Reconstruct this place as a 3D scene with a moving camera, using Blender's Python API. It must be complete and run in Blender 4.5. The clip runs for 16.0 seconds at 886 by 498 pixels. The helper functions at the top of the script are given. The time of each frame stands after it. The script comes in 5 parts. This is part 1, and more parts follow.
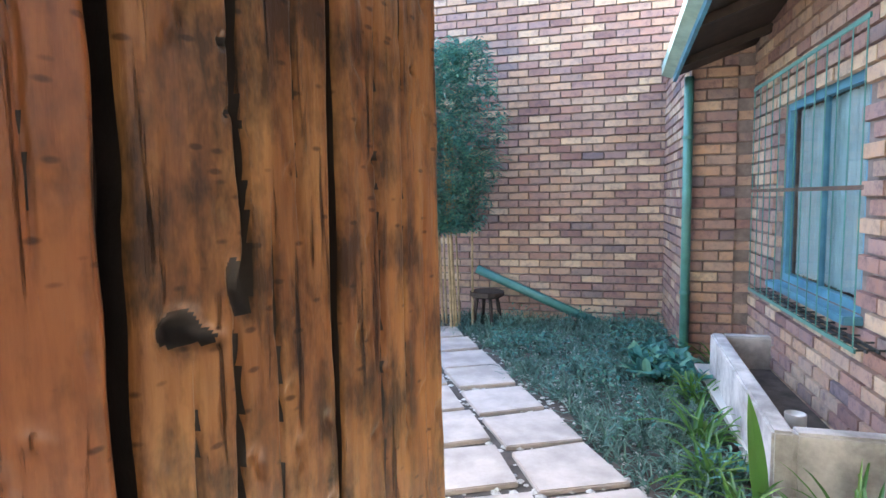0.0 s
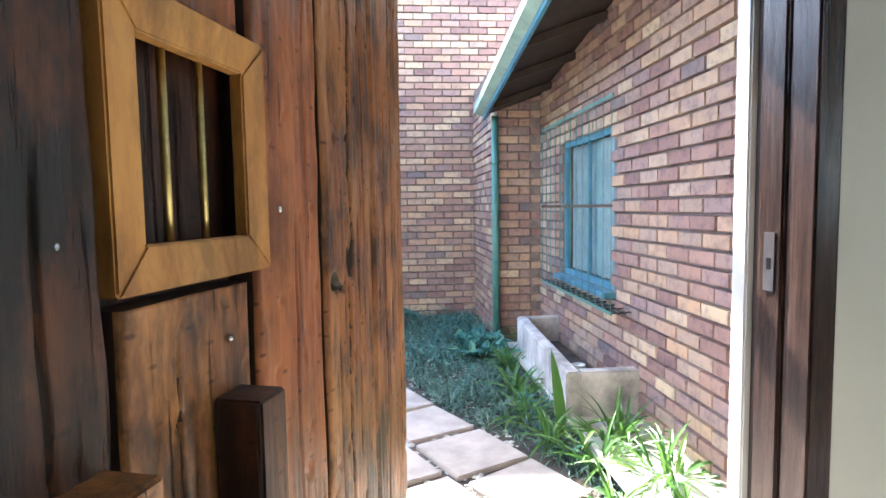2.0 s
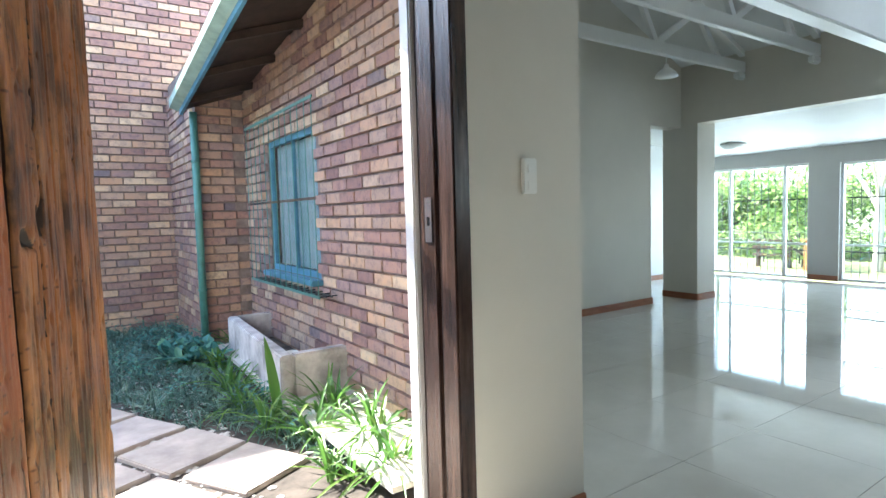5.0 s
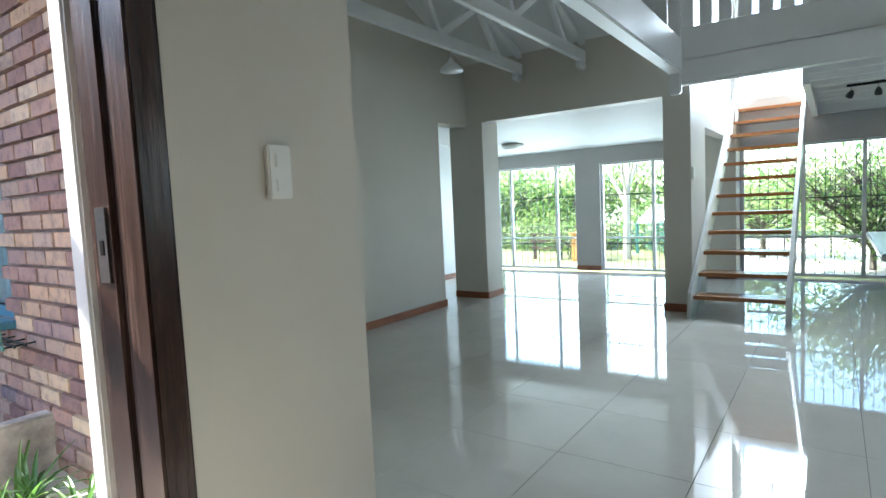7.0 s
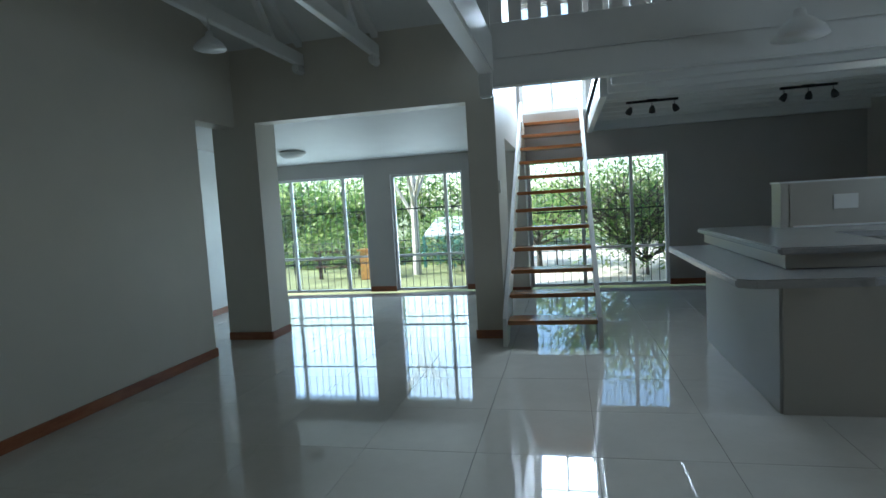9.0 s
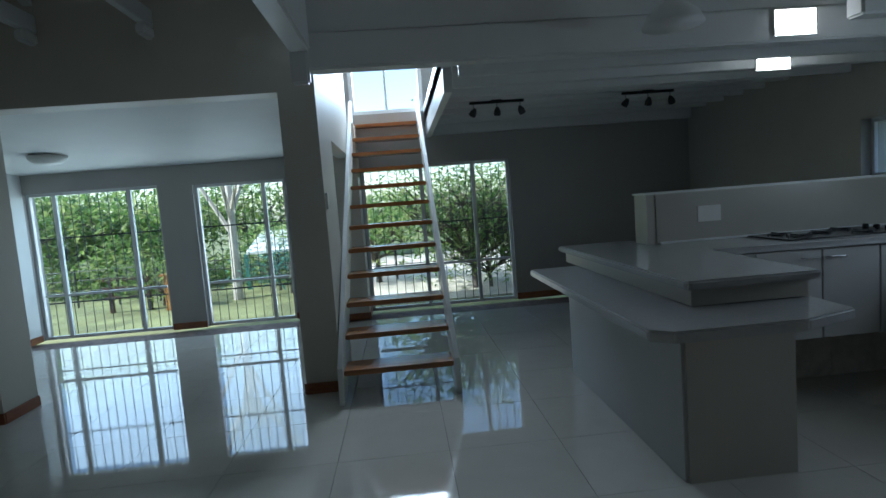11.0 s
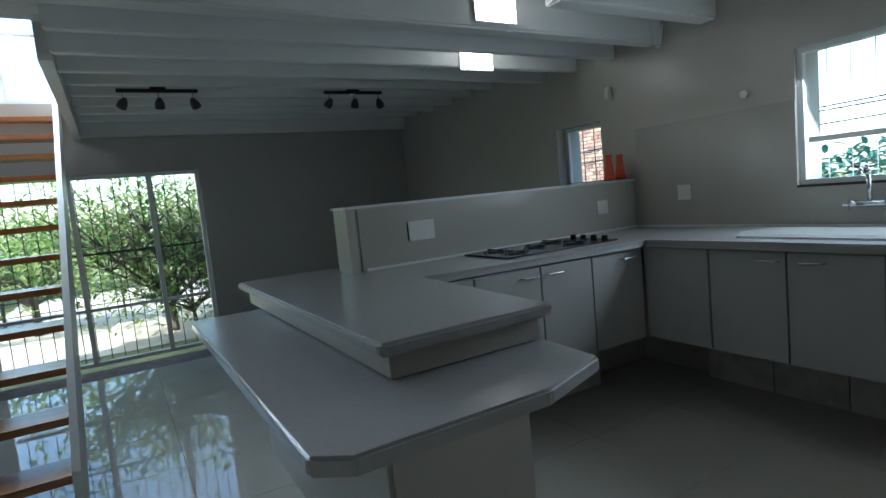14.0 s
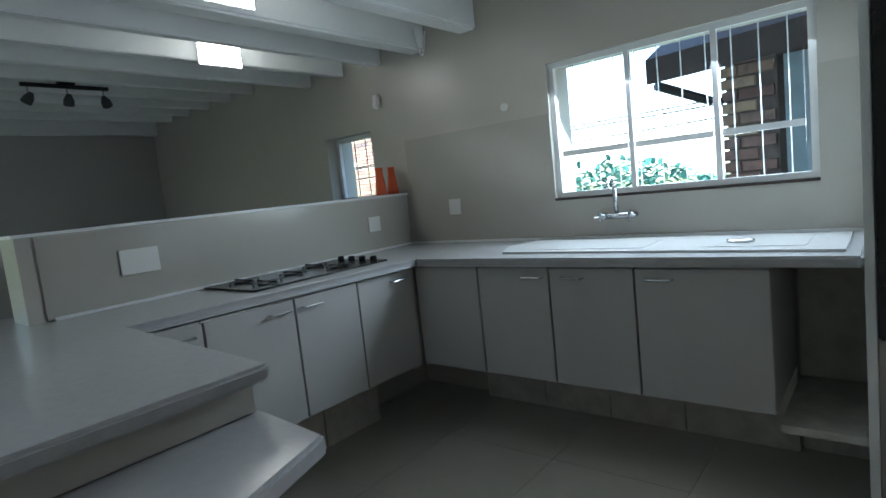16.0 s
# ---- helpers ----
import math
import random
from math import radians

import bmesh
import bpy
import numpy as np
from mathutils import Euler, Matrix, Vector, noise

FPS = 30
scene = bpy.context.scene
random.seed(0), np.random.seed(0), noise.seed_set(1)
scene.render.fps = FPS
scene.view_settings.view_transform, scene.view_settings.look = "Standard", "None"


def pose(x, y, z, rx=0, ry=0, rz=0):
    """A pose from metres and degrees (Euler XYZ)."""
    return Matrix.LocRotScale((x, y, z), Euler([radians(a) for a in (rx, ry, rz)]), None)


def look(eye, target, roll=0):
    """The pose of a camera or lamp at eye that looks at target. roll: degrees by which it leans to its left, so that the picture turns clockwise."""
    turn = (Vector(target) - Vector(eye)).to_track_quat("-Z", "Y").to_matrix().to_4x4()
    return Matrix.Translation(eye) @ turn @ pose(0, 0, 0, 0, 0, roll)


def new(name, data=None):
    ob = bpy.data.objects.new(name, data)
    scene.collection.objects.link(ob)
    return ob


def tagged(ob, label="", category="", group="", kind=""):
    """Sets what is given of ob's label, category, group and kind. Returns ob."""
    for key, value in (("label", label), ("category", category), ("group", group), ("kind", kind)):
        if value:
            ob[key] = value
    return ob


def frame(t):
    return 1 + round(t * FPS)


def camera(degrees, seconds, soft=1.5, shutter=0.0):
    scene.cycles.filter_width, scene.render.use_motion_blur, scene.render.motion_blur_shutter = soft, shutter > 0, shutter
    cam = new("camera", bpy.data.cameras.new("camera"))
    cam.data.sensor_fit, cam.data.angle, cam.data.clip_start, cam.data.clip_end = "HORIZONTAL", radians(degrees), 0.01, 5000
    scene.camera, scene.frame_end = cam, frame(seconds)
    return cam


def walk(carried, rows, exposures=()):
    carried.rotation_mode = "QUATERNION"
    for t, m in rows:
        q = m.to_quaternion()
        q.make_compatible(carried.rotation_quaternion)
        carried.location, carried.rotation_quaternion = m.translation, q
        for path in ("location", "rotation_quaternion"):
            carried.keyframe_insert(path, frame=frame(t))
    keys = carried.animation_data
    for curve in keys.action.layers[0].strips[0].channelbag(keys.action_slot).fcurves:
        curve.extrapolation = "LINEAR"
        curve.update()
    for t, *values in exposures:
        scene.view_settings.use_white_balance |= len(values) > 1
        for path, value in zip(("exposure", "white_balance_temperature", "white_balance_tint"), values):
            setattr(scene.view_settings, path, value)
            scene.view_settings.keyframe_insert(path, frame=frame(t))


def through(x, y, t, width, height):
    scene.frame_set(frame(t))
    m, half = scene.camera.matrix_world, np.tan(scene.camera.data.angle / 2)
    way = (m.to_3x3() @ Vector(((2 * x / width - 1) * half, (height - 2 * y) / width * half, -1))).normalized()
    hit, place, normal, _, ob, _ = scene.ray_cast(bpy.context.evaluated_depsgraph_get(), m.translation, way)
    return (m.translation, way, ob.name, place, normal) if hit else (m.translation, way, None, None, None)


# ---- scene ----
cam = camera(77.0, 16.0)
PATH = [
    (0, (0.707, 0.524, 1.284), (0.186, 2.446, 1.104), -1.0),
    (0.5, (0.658, 0.318, 1.301), (0.309, 2.28, 1.131), -1.1),
    (1, (0.563, 0.141, 1.309), (0.417, 2.129, 1.145), -0.9),
    (1.5, (0.481, -0.015, 1.311), (0.5, 1.979, 1.157), -0.9),
    (2, (0.41, -0.2, 1.307), (0.582, 1.787, 1.158), -0.9),
    (2.5, (0.324, -0.334, 1.3), (0.687, 1.628, 1.161), -0.8),
    (3, (0.255, -0.427, 1.284), (0.842, 1.48, 1.157), -1.1),
    (3.5, (0.232, -0.476, 1.263), (0.978, 1.376, 1.144), -1.2),
    (6, (0.561, -0.301, 1.15), (1.93, 1.149, 0.997), -2.1),
    (6.5, (0.698, -0.162, 1.172), (2.199, 1.149, 1.011), -2.4),
    (7, (0.85, -0.045, 1.205), (2.479, 1.104, 1.045), -2.7),
    (7.5, (1.08, 0.109, 1.247), (2.828, 1.067, 1.085), -2.8),
    (8, (1.299, 0.289, 1.25), (3.138, 1.059, 1.089), -3.0),
    (10.5, (2.496, 0.633, 1.336), (4.488, 0.633, 1.164), -4.1),
    (11, (2.76, 0.587, 1.349), (4.747, 0.447, 1.171), -4.4),
    (11.5, (2.986, 0.54, 1.346), (4.958, 0.259, 1.164), -4.7),
    (12, (3.156, 0.489, 1.349), (5.093, 0.027, 1.158), -5.0),
    (12.5, (3.299, 0.406, 1.35), (5.19, -0.215, 1.154), -5.2),
    (13, (3.433, 0.268, 1.328), (5.284, -0.465, 1.134), -5.2),
    (13.5, (3.535, 0.139, 1.306), (5.334, -0.715, 1.115), -5.3),
    (14, (3.625, 0.002, 1.3), (5.343, -1.002, 1.108), -5.6),
    (14.5, (3.664, -0.081, 1.299), (5.286, -1.236, 1.104), -5.7),
    (15, (3.712, -0.206, 1.294), (5.225, -1.498, 1.094), -6.0),
    (15.5, (3.77, -0.335, 1.296), (5.166, -1.752, 1.084), -6.1),
    (16, (3.807, -0.429, 1.287), (5.07, -1.966, 1.072), -6.2),
]
EXPO = [(0, 3.75, 6000, 8), (2.5, 3.95, 6000, 8), (3.5, 3.9, 6000, 7), (6, 3.5, 6100, 7), (7, 3.4, 6050, 7), (8, 2.88, 5950, 6), (10.5, 1.48, 5600, 5), (12.5, 1.54, 5900, 7), (14.5, 2.4, 5950, 7), (16, 2.82, 6050, 8)]
walk(cam, [(t, look(eye, target, roll)) for t, eye, target, roll in PATH], EXPO)

# ---- light ----
SUN_TRAVEL = Vector((0.23, -0.81, -0.80)).normalized()
world = bpy.data.worlds.new("sky")
scene.world = world
world.use_nodes = True
wn = world.node_tree
sky = wn.nodes.new("ShaderNodeTexSky")
sky.sky_type, sky.sun_disc = "NISHITA", False
sky.sun_elevation = math.asin(-SUN_TRAVEL.z)
sky.sun_rotation = math.atan2(-SUN_TRAVEL.x, -SUN_TRAVEL.y)
wn.links.new(sky.outputs[0], wn.nodes["Background"].inputs[0])
wn.nodes["Background"].inputs[1].default_value = 0.15
sun = new("sun", bpy.data.lights.new("sun", "SUN"))
sun.data.energy, sun.data.angle, sun.data.color = 2.6, radians(0.6), (1, 0.93, 0.82)
sun.matrix_world = look((0, 0, 9), Vector((0, 0, 9)) + SUN_TRAVEL)


def sky_window(name, centre, aim, w, h, power):
    """Sky light that comes in by an opening."""
    lamp = bpy.data.lights.new(name, "AREA")
    lamp.shape, lamp.size, lamp.size_y, lamp.energy, lamp.color = "RECTANGLE", w, h, power, (0.78, 0.90, 1.0)
    ob = new(name, lamp)
    ob.matrix_world = look(centre, aim)
    return ob


sky_window("skylight_kitchen_window", (4.63, -3.36, 1.52), (4.63, -2, 0.35), 1.15, 0.68, 4.5)
sky_window("skylight_landing", (9.92, 0.62, 3.3), (8.5, 0.62, 2.4), 0.85, 1.3, 31)
sky_window("skylight_sunroom_door", (9.955, 4.25, 0.92), (8, 4.25, 0.92), 1.45, 1.6, 6)
sky_window("skylight_sunroom_window", (9.955, 2.52, 0.92), (8, 2.52, 0.92), 1.0, 1.6, 4)


# ---- materials ----
def nodes_of(name):
    m = bpy.data.materials.new(name)
    m.use_nodes = True
    return m, m.node_tree, m.node_tree.nodes["Principled BSDF"]


def ramp(t, stops):
    r = t.nodes.new("ShaderNodeValToRGB")
    while len(r.color_ramp.elements) < len(stops):
        r.color_ramp.elements.new(0.5)
    for e, (p, c) in zip(r.color_ramp.elements, stops):
        e.position, e.color = p, (*c, 1)
    return r


def coords(t, scale=(1, 1, 1), obj=True):
    c = t.nodes.new("ShaderNodeTexCoord")
    m = t.nodes.new("ShaderNodeMapping")
    m.inputs["Scale"].default_value = scale
    t.links.new(c.outputs["Object" if obj else "Generated"], m.inputs[0])
    return m.outputs[0]


def noise_tex(t, vec, scale, detail=6, rough=0.6):
    n = t.nodes.new("ShaderNodeTexNoise")
    n.inputs["Scale"].default_value, n.inputs["Detail"].default_value, n.inputs["Roughness"].default_value = scale, detail, rough
    t.links.new(vec, n.inputs["Vector"])
    return n.outputs["Fac"]


def bump(t, b, height, strength, dist=0.004):
    n = t.nodes.new("ShaderNodeBump")
    n.inputs["Strength"].default_value, n.inputs["Distance"].default_value = strength, dist
    t.links.new(height, n.inputs["Height"])
    t.links.new(n.outputs[0], b.inputs["Normal"])


def paint(name, col, rough=0.55, vary=0.06, scale=3, bumpy=0.15, fine=60, metal=0.0):
    """A plain coat with faint blotches and fine relief."""
    m, t, b = nodes_of(name)
    v = coords(t)
    lo, hi = [max(0, c * (1 - vary)) for c in col], [min(1, c * (1 + vary)) for c in col]
    r = ramp(t, [(0.35, lo), (0.65, hi)])
    t.links.new(noise_tex(t, v, scale), r.inputs[0])
    t.links.new(r.outputs[0], b.inputs["Base Color"])
    b.inputs["Roughness"].default_value, b.inputs["Metallic"].default_value = rough, metal
    bump(t, b, noise_tex(t, v, fine, 3), bumpy)
    return m


def wood(name, stops, scale=(18, 18, 1.2), rough=0.5, bumpy=0.5, spots=0.0):
    """Timber whose grain runs along the stretched axis; spots: how dark its stains are."""
    m, t, b = nodes_of(name)
    v = coords(t, scale)
    g = noise_tex(t, v, 2.2, 9, 0.65)
    r = ramp(t, stops)
    t.links.new(g, r.inputs[0])
    out = r.outputs[0]
    if spots:
        v2 = coords(t, (5, 5, 2.2))
        s2 = noise_tex(t, v2, 2.0, 5, 0.7)
        r2 = ramp(t, [(0.39, (1 - spots,) * 3), (0.56, (1, 1, 1))])
        t.links.new(s2, r2.inputs[0])
        mx = t.nodes.new("ShaderNodeMixRGB")
        mx.blend_type = "MULTIPLY"
        mx.inputs[0].default_value = 1
        t.links.new(out, mx.inputs[1])
        t.links.new(r2.outputs[0], mx.inputs[2])
        out = mx.outputs[0]
    height = g
    if spots > 0.5:
        vo = t.nodes.new("ShaderNodeTexVoronoi")
        vo.inputs["Scale"].default_value = 1.0
        vo.inputs["Randomness"].default_value = 1.0
        mp = coords(t, (19, 19, 44))
        mp.node.inputs["Rotation"].default_value = (0.5, 0.4, 0.2)
        t.links.new(mp, vo.inputs["Vector"])
        rv = ramp(t, [(0.10, (0.22, 0.17, 0.14)), (0.20, (1, 1, 1))])
        t.links.new(vo.outputs["Distance"], rv.inputs[0])
        m2 = t.nodes.new("ShaderNodeMixRGB")
        m2.blend_type = "MULTIPLY"
        m2.inputs[0].default_value = 0.8
        t.links.new(out, m2.inputs[1])
        t.links.new(rv.outputs[0], m2.inputs[2])
        rs = ramp(t, [(0.335, (0.12, 0.08, 0.06)), (0.41, (1, 1, 1))])
        t.links.new(noise_tex(t, coords(t, (30, 30, 1.4)), 1.6, 7, 0.7), rs.inputs[0])
        m3 = t.nodes.new("ShaderNodeMixRGB")
        m3.blend_type = "MULTIPLY"
        m3.inputs[0].default_value = 0.9
        t.links.new(m2.outputs[0], m3.inputs[1])
        t.links.new(rs.outputs[0], m3.inputs[2])
        out = m3.outputs[0]
        ad = t.nodes.new("ShaderNodeMath")
        ad.operation = "ADD"
        t.links.new(g, ad.inputs[0])
        t.links.new(rs.outputs[0], ad.inputs[1])
        height = ad.outputs[0]
    t.links.new(out, b.inputs["Base Color"])
    b.inputs["Roughness"].default_value = rough
    bump(t, b, height, bumpy, 0.006)
    return m


def bricks_mat(name, island):
    """Clay stock brick, its shade drawn per brick."""
    m, t, b = nodes_of(name)
    if island:
        rnd = t.nodes.new("ShaderNodeNewGeometry").outputs["Random Per Island"]
    else:
        rnd = t.nodes.new("ShaderNodeObjectInfo").outputs["Random"]
    r = ramp(t, [(0.0, (0.20, 0.115, 0.105)), (0.2, (0.34, 0.20, 0.16)), (0.4, (0.28, 0.185, 0.17)), (0.55, (0.45, 0.29, 0.19)), (0.7, (0.35, 0.24, 0.195)), (0.84, (0.55, 0.41, 0.28)), (0.93, (0.41, 0.275, 0.20)), (1.0, (0.15, 0.12, 0.135))])
    t.links.new(rnd, r.inputs[0])
    v = t.nodes.new("ShaderNodeNewGeometry").outputs["Position"]
    r2 = ramp(t, [(0.3, (0.50, 0.50, 0.60)), (0.52, (1, 1, 1)), (0.75, (1.12, 1.0, 0.84))])
    t.links.new(noise_tex(t, v, 17, 7, 0.72), r2.inputs[0])
    mx = t.nodes.new("ShaderNodeMixRGB")
    mx.blend_type = "MULTIPLY"
    mx.inputs[0].default_value = 1
    t.links.new(r.outputs[0], mx.inputs[1])
    t.links.new(r2.outputs[0], mx.inputs[2])
    t.links.new(mx.outputs[0], b.inputs["Base Color"])
    b.inputs["Roughness"].default_value = 0.82
    bump(t, b, noise_tex(t, v, 90, 5), 0.5, 0.003)
    return m


def leaf_mat(name, stops, through=0.35, rough=0.45):
    m, t, b = nodes_of(name)
    r = ramp(t, stops)
    t.links.new(t.nodes.new("ShaderNodeNewGeometry").outputs["Random Per Island"], r.inputs[0])
    t.links.new(r.outputs[0], b.inputs["Base Color"])
    b.inputs["Roughness"].default_value = rough
    tr = t.nodes.new("ShaderNodeBsdfTranslucent")
    t.links.new(r.outputs[0], tr.inputs[0])
    mx = t.nodes.new("ShaderNodeMixShader")
    mx.inputs[0].default_value = through
    t.links.new(b.outputs[0], mx.inputs[1])
    t.links.new(tr.outputs[0], mx.inputs[2])
    t.links.new(mx.outputs[0], t.nodes["Material Output"].inputs[0])
    return m


def glow(name, col, power):
    m, t, b = nodes_of(name)
    b.inputs["Base Color"].default_value = (*col, 1)
    b.inputs["Emission Color"].default_value = (*col, 1)
    b.inputs["Emission Strength"].default_value = power
    return m


def glass_mat(name, tint=(0.92, 0.96, 0.96)):
    m, t, b = nodes_of(name)
    tr = t.nodes.new("ShaderNodeBsdfTransparent")
    tr.inputs[0].default_value = (*tint, 1)
    gl = t.nodes.new("ShaderNodeBsdfGlossy")
    gl.inputs["Roughness"].default_value = 0.02
    lw = t.nodes.new("ShaderNodeLayerWeight")
    lw.inputs[0].default_value = 0.5
    pw = t.nodes.new("ShaderNodeMath")
    pw.operation, pw.inputs[1].default_value = "POWER", 4.0
    t.links.new(lw.outputs["Facing"], pw.inputs[0])
    fr = t.nodes.new("ShaderNodeMath")
    fr.operation, fr.inputs[1].default_value, fr.inputs[2].default_value = "MULTIPLY_ADD", 0.6, 0.03
    t.links.new(pw.outputs[0], fr.inputs[0])
    mx = t.nodes.new("ShaderNodeMixShader")
    t.links.new(fr.outputs[0], mx.inputs[0])
    t.links.new(tr.outputs[0], mx.inputs[1])
    t.links.new(gl.outputs[0], mx.inputs[2])
    t.links.new(mx.outputs[0], t.nodes["Material Output"].inputs[0])
    return m


def tile_mat():
    m, t, b = nodes_of("polished_tile")
    v = t.nodes.new("ShaderNodeNewGeometry").outputs["Position"]
    r = ramp(t, [(0.3, (0.54, 0.515, 0.455)), (0.7, (0.61, 0.585, 0.525))])
    t.links.new(noise_tex(t, v, 2.5, 8, 0.7), r.inputs[0])
    t.links.new(r.outputs[0], b.inputs["Base Color"])
    rr = ramp(t, [(0.35, (0.015,) * 3), (0.7, (0.045,) * 3)])
    t.links.new(noise_tex(t, v, 1.3, 5, 0.6), rr.inputs[0])
    t.links.new(rr.outputs[0], b.inputs["Roughness"])
    b.inputs["IOR"].default_value = 1.55
    return m


WALL = paint("taupe_wall_paint", (0.60, 0.57, 0.50), 0.5, 0.03, 1.5, 0.12, 90)
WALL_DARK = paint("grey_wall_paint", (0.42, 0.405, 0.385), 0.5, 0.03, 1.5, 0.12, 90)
WHITE = paint("white_paint", (0.74, 0.75, 0.74), 0.4, 0.03, 2, 0.1, 40)
CEIL = paint("ceiling_white", (0.70, 0.71, 0.70), 0.6, 0.03, 2, 0.1, 40)
CREAM = paint("cream_kitchen_wall", (0.48, 0.455, 0.40), 0.35, 0.03, 2, 0.06, 40)
WTILE = paint("glazed_wall_tile", (0.445, 0.422, 0.372), 0.18, 0.03, 2, 0.03, 20)
LAMINATE = paint("worktop_laminate", (0.47, 0.47, 0.475), 0.2, 0.03, 40, 0.015, 300)
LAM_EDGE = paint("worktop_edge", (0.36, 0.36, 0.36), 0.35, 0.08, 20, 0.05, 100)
CABINET = paint("cabinet_melamine", (0.42, 0.415, 0.40), 0.45, 0.03, 2, 0.04, 60)
PLINTH = paint("dusty_plinth", (0.62, 0.59, 0.53), 0.6, 0.15, 9, 0.1, 60)
BLACK = paint("black_enamel", (0.012, 0.012, 0.013), 0.25, 0.2, 8, 0.03, 60)
IRON = paint("dark_iron", (0.022, 0.025, 0.027), 0.5, 0.2, 20, 0.2, 120)
STEEL = paint("brushed_steel", (0.55, 0.56, 0.58), 0.25, 0.1, 20, 0.03, 200, 1.0)
BRASS = paint("old_brass", (0.50, 0.40, 0.17), 0.4, 0.25, 30, 0.1, 90, 1.0)
PLASTIC = paint("white_plastic", (0.72, 0.72, 0.68), 0.35, 0.02, 5, 0.02, 60)
ENAMEL = paint("sink_enamel", (0.72, 0.73, 0.72), 0.15, 0.03, 5, 0.02, 60)
ORANGE = paint("orange_glaze", (0.62, 0.09, 0.02), 0.3, 0.1, 12, 0.04, 60)
GREEN = paint("green_gutter_paint", (0.07, 0.20, 0.17), 0.45, 0.2, 6, 0.15, 60)
GUTTER = paint("pale_green_gutter", (0.30, 0.42, 0.36), 0.5, 0.2, 6, 0.15, 60)
TEAL = paint("weathered_teal_paint", (0.07, 0.20, 0.28), 0.5, 0.25, 5, 0.2, 50)
MORTAR = paint("dark_mortar", (0.19, 0.15, 0.135), 0.95, 0.25, 14, 0.5, 120)
CONCRETE = paint("stained_whitewash", (0.42, 0.39, 0.37), 0.9, 0.4, 5, 0.6, 45)
STONE = paint("flagstone", (0.42, 0.355, 0.31), 0.85, 0.2, 5, 0.5, 40)
SOIL = paint("dark_soil", (0.07, 0.055, 0.045), 0.95, 0.4, 8, 0.8, 30)
PEBBLE = paint("pale_pebble", (0.45, 0.42, 0.38), 0.8, 0.35, 9, 0.3, 60)
LAWN = paint("dry_lawn", (0.20, 0.21, 0.09), 0.95, 0.35, 1.5, 0.8, 30)
PATHM = paint("pale_sand_path", (0.62, 0.55, 0.46), 0.95, 0.15, 3, 0.4, 40)
# Dark timber; on the entrance door also seam shade, put in as colour.
SOFFIT_SEAM = paint("stained_timber_seam_shade", (0.035, 0.022, 0.016), 0.7, 0.3, 12, 0.3, 60)
CURTAIN = paint("blue_grey_curtain", (0.30, 0.38, 0.41), 0.8, 0.15, 6, 0.2, 60)
BARK = paint("grey_bark", (0.12, 0.10, 0.085), 0.9, 0.35, 9, 0.7, 40)
PALEBARK = paint("pale_bark", (0.55, 0.50, 0.44), 0.85, 0.2, 6, 0.4, 40)
BAMBOO = paint("tan_cane", (0.33, 0.24, 0.13), 0.7, 0.3, 12, 0.3, 60)
OLDWOOD = wood("oiled_sleeper_wood", [(0.25, (0.13, 0.040, 0.014)), (0.45, (0.33, 0.125, 0.038)), (0.6, (0.44, 0.195, 0.062)), (0.8, (0.56, 0.29, 0.105))], (9, 9, 0.9), 0.34, 0.9, 0.8)
REDWOOD = wood("red_oiled_plank", [(0.25, (0.15, 0.036, 0.013)), (0.5, (0.36, 0.115, 0.035)), (0.8, (0.46, 0.175, 0.055))], (9, 9, 0.9), 0.34, 0.7, 0.55)
DARKWOOD = wood("dark_oiled_plank", [(0.3, (0.012, 0.006, 0.004)), (0.5, (0.062, 0.020, 0.007)), (0.8, (0.20, 0.064, 0.017))], (9, 9, 0.9), 0.52, 0.9, 0.92)
PALEWOOD = wood("honey_wood", [(0.25, (0.34, 0.13, 0.03)), (0.5, (0.55, 0.26, 0.065)), (0.8, (0.64, 0.35, 0.105))], (7, 7, 2), 0.42, 0.4, 0.45)
TREADWOOD = wood("varnished_pine_tread", [(0.25, (0.20, 0.075, 0.025)), (0.5, (0.36, 0.15, 0.05)), (0.8, (0.46, 0.22, 0.08))], (14, 1.2, 14), 0.22, 0.15)
SKIRTWOOD = wood("varnished_skirting", [(0.25, (0.17, 0.055, 0.025)), (0.5, (0.28, 0.10, 0.045)), (0.8, (0.36, 0.15, 0.07))], (3, 3, 20), 0.3, 0.1)
JAMBWOOD = wood("worn_dark_jamb", [(0.25, (0.018, 0.010, 0.008)), (0.55, (0.050, 0.027, 0.020)), (0.8, (0.13, 0.085, 0.068))], (22, 22, 1.2), 0.25, 0.5, 0.3)
BRICK = bricks_mat("clay_brick", False)
BRICK_REST = bricks_mat("clay_brick_rest", True)
TILE = tile_mat()
GLASS = glass_mat("window_glass")
LEAF = leaf_mat("garden_leaf", [(0, (0.06, 0.14, 0.04)), (0.5, (0.20, 0.32, 0.08)), (1, (0.46, 0.50, 0.20))], 0.6)
LEAF_DARK = leaf_mat("mondo_leaf", [(0, (0.03, 0.075, 0.055)), (0.6, (0.08, 0.17, 0.125)), (1, (0.22, 0.32, 0.25))], 0.2)
LEAF_BLUE = leaf_mat("shrub_leaf", [(0, (0.03, 0.11, 0.09)), (0.6, (0.08, 0.26, 0.22)), (1, (0.18, 0.34, 0.20))], 0.35)
LEAF_STRAP = leaf_mat("strap_leaf", [(0, (0.05, 0.14, 0.03)), (0.6, (0.11, 0.24, 0.045)), (1, (0.22, 0.34, 0.08))], 0.35)
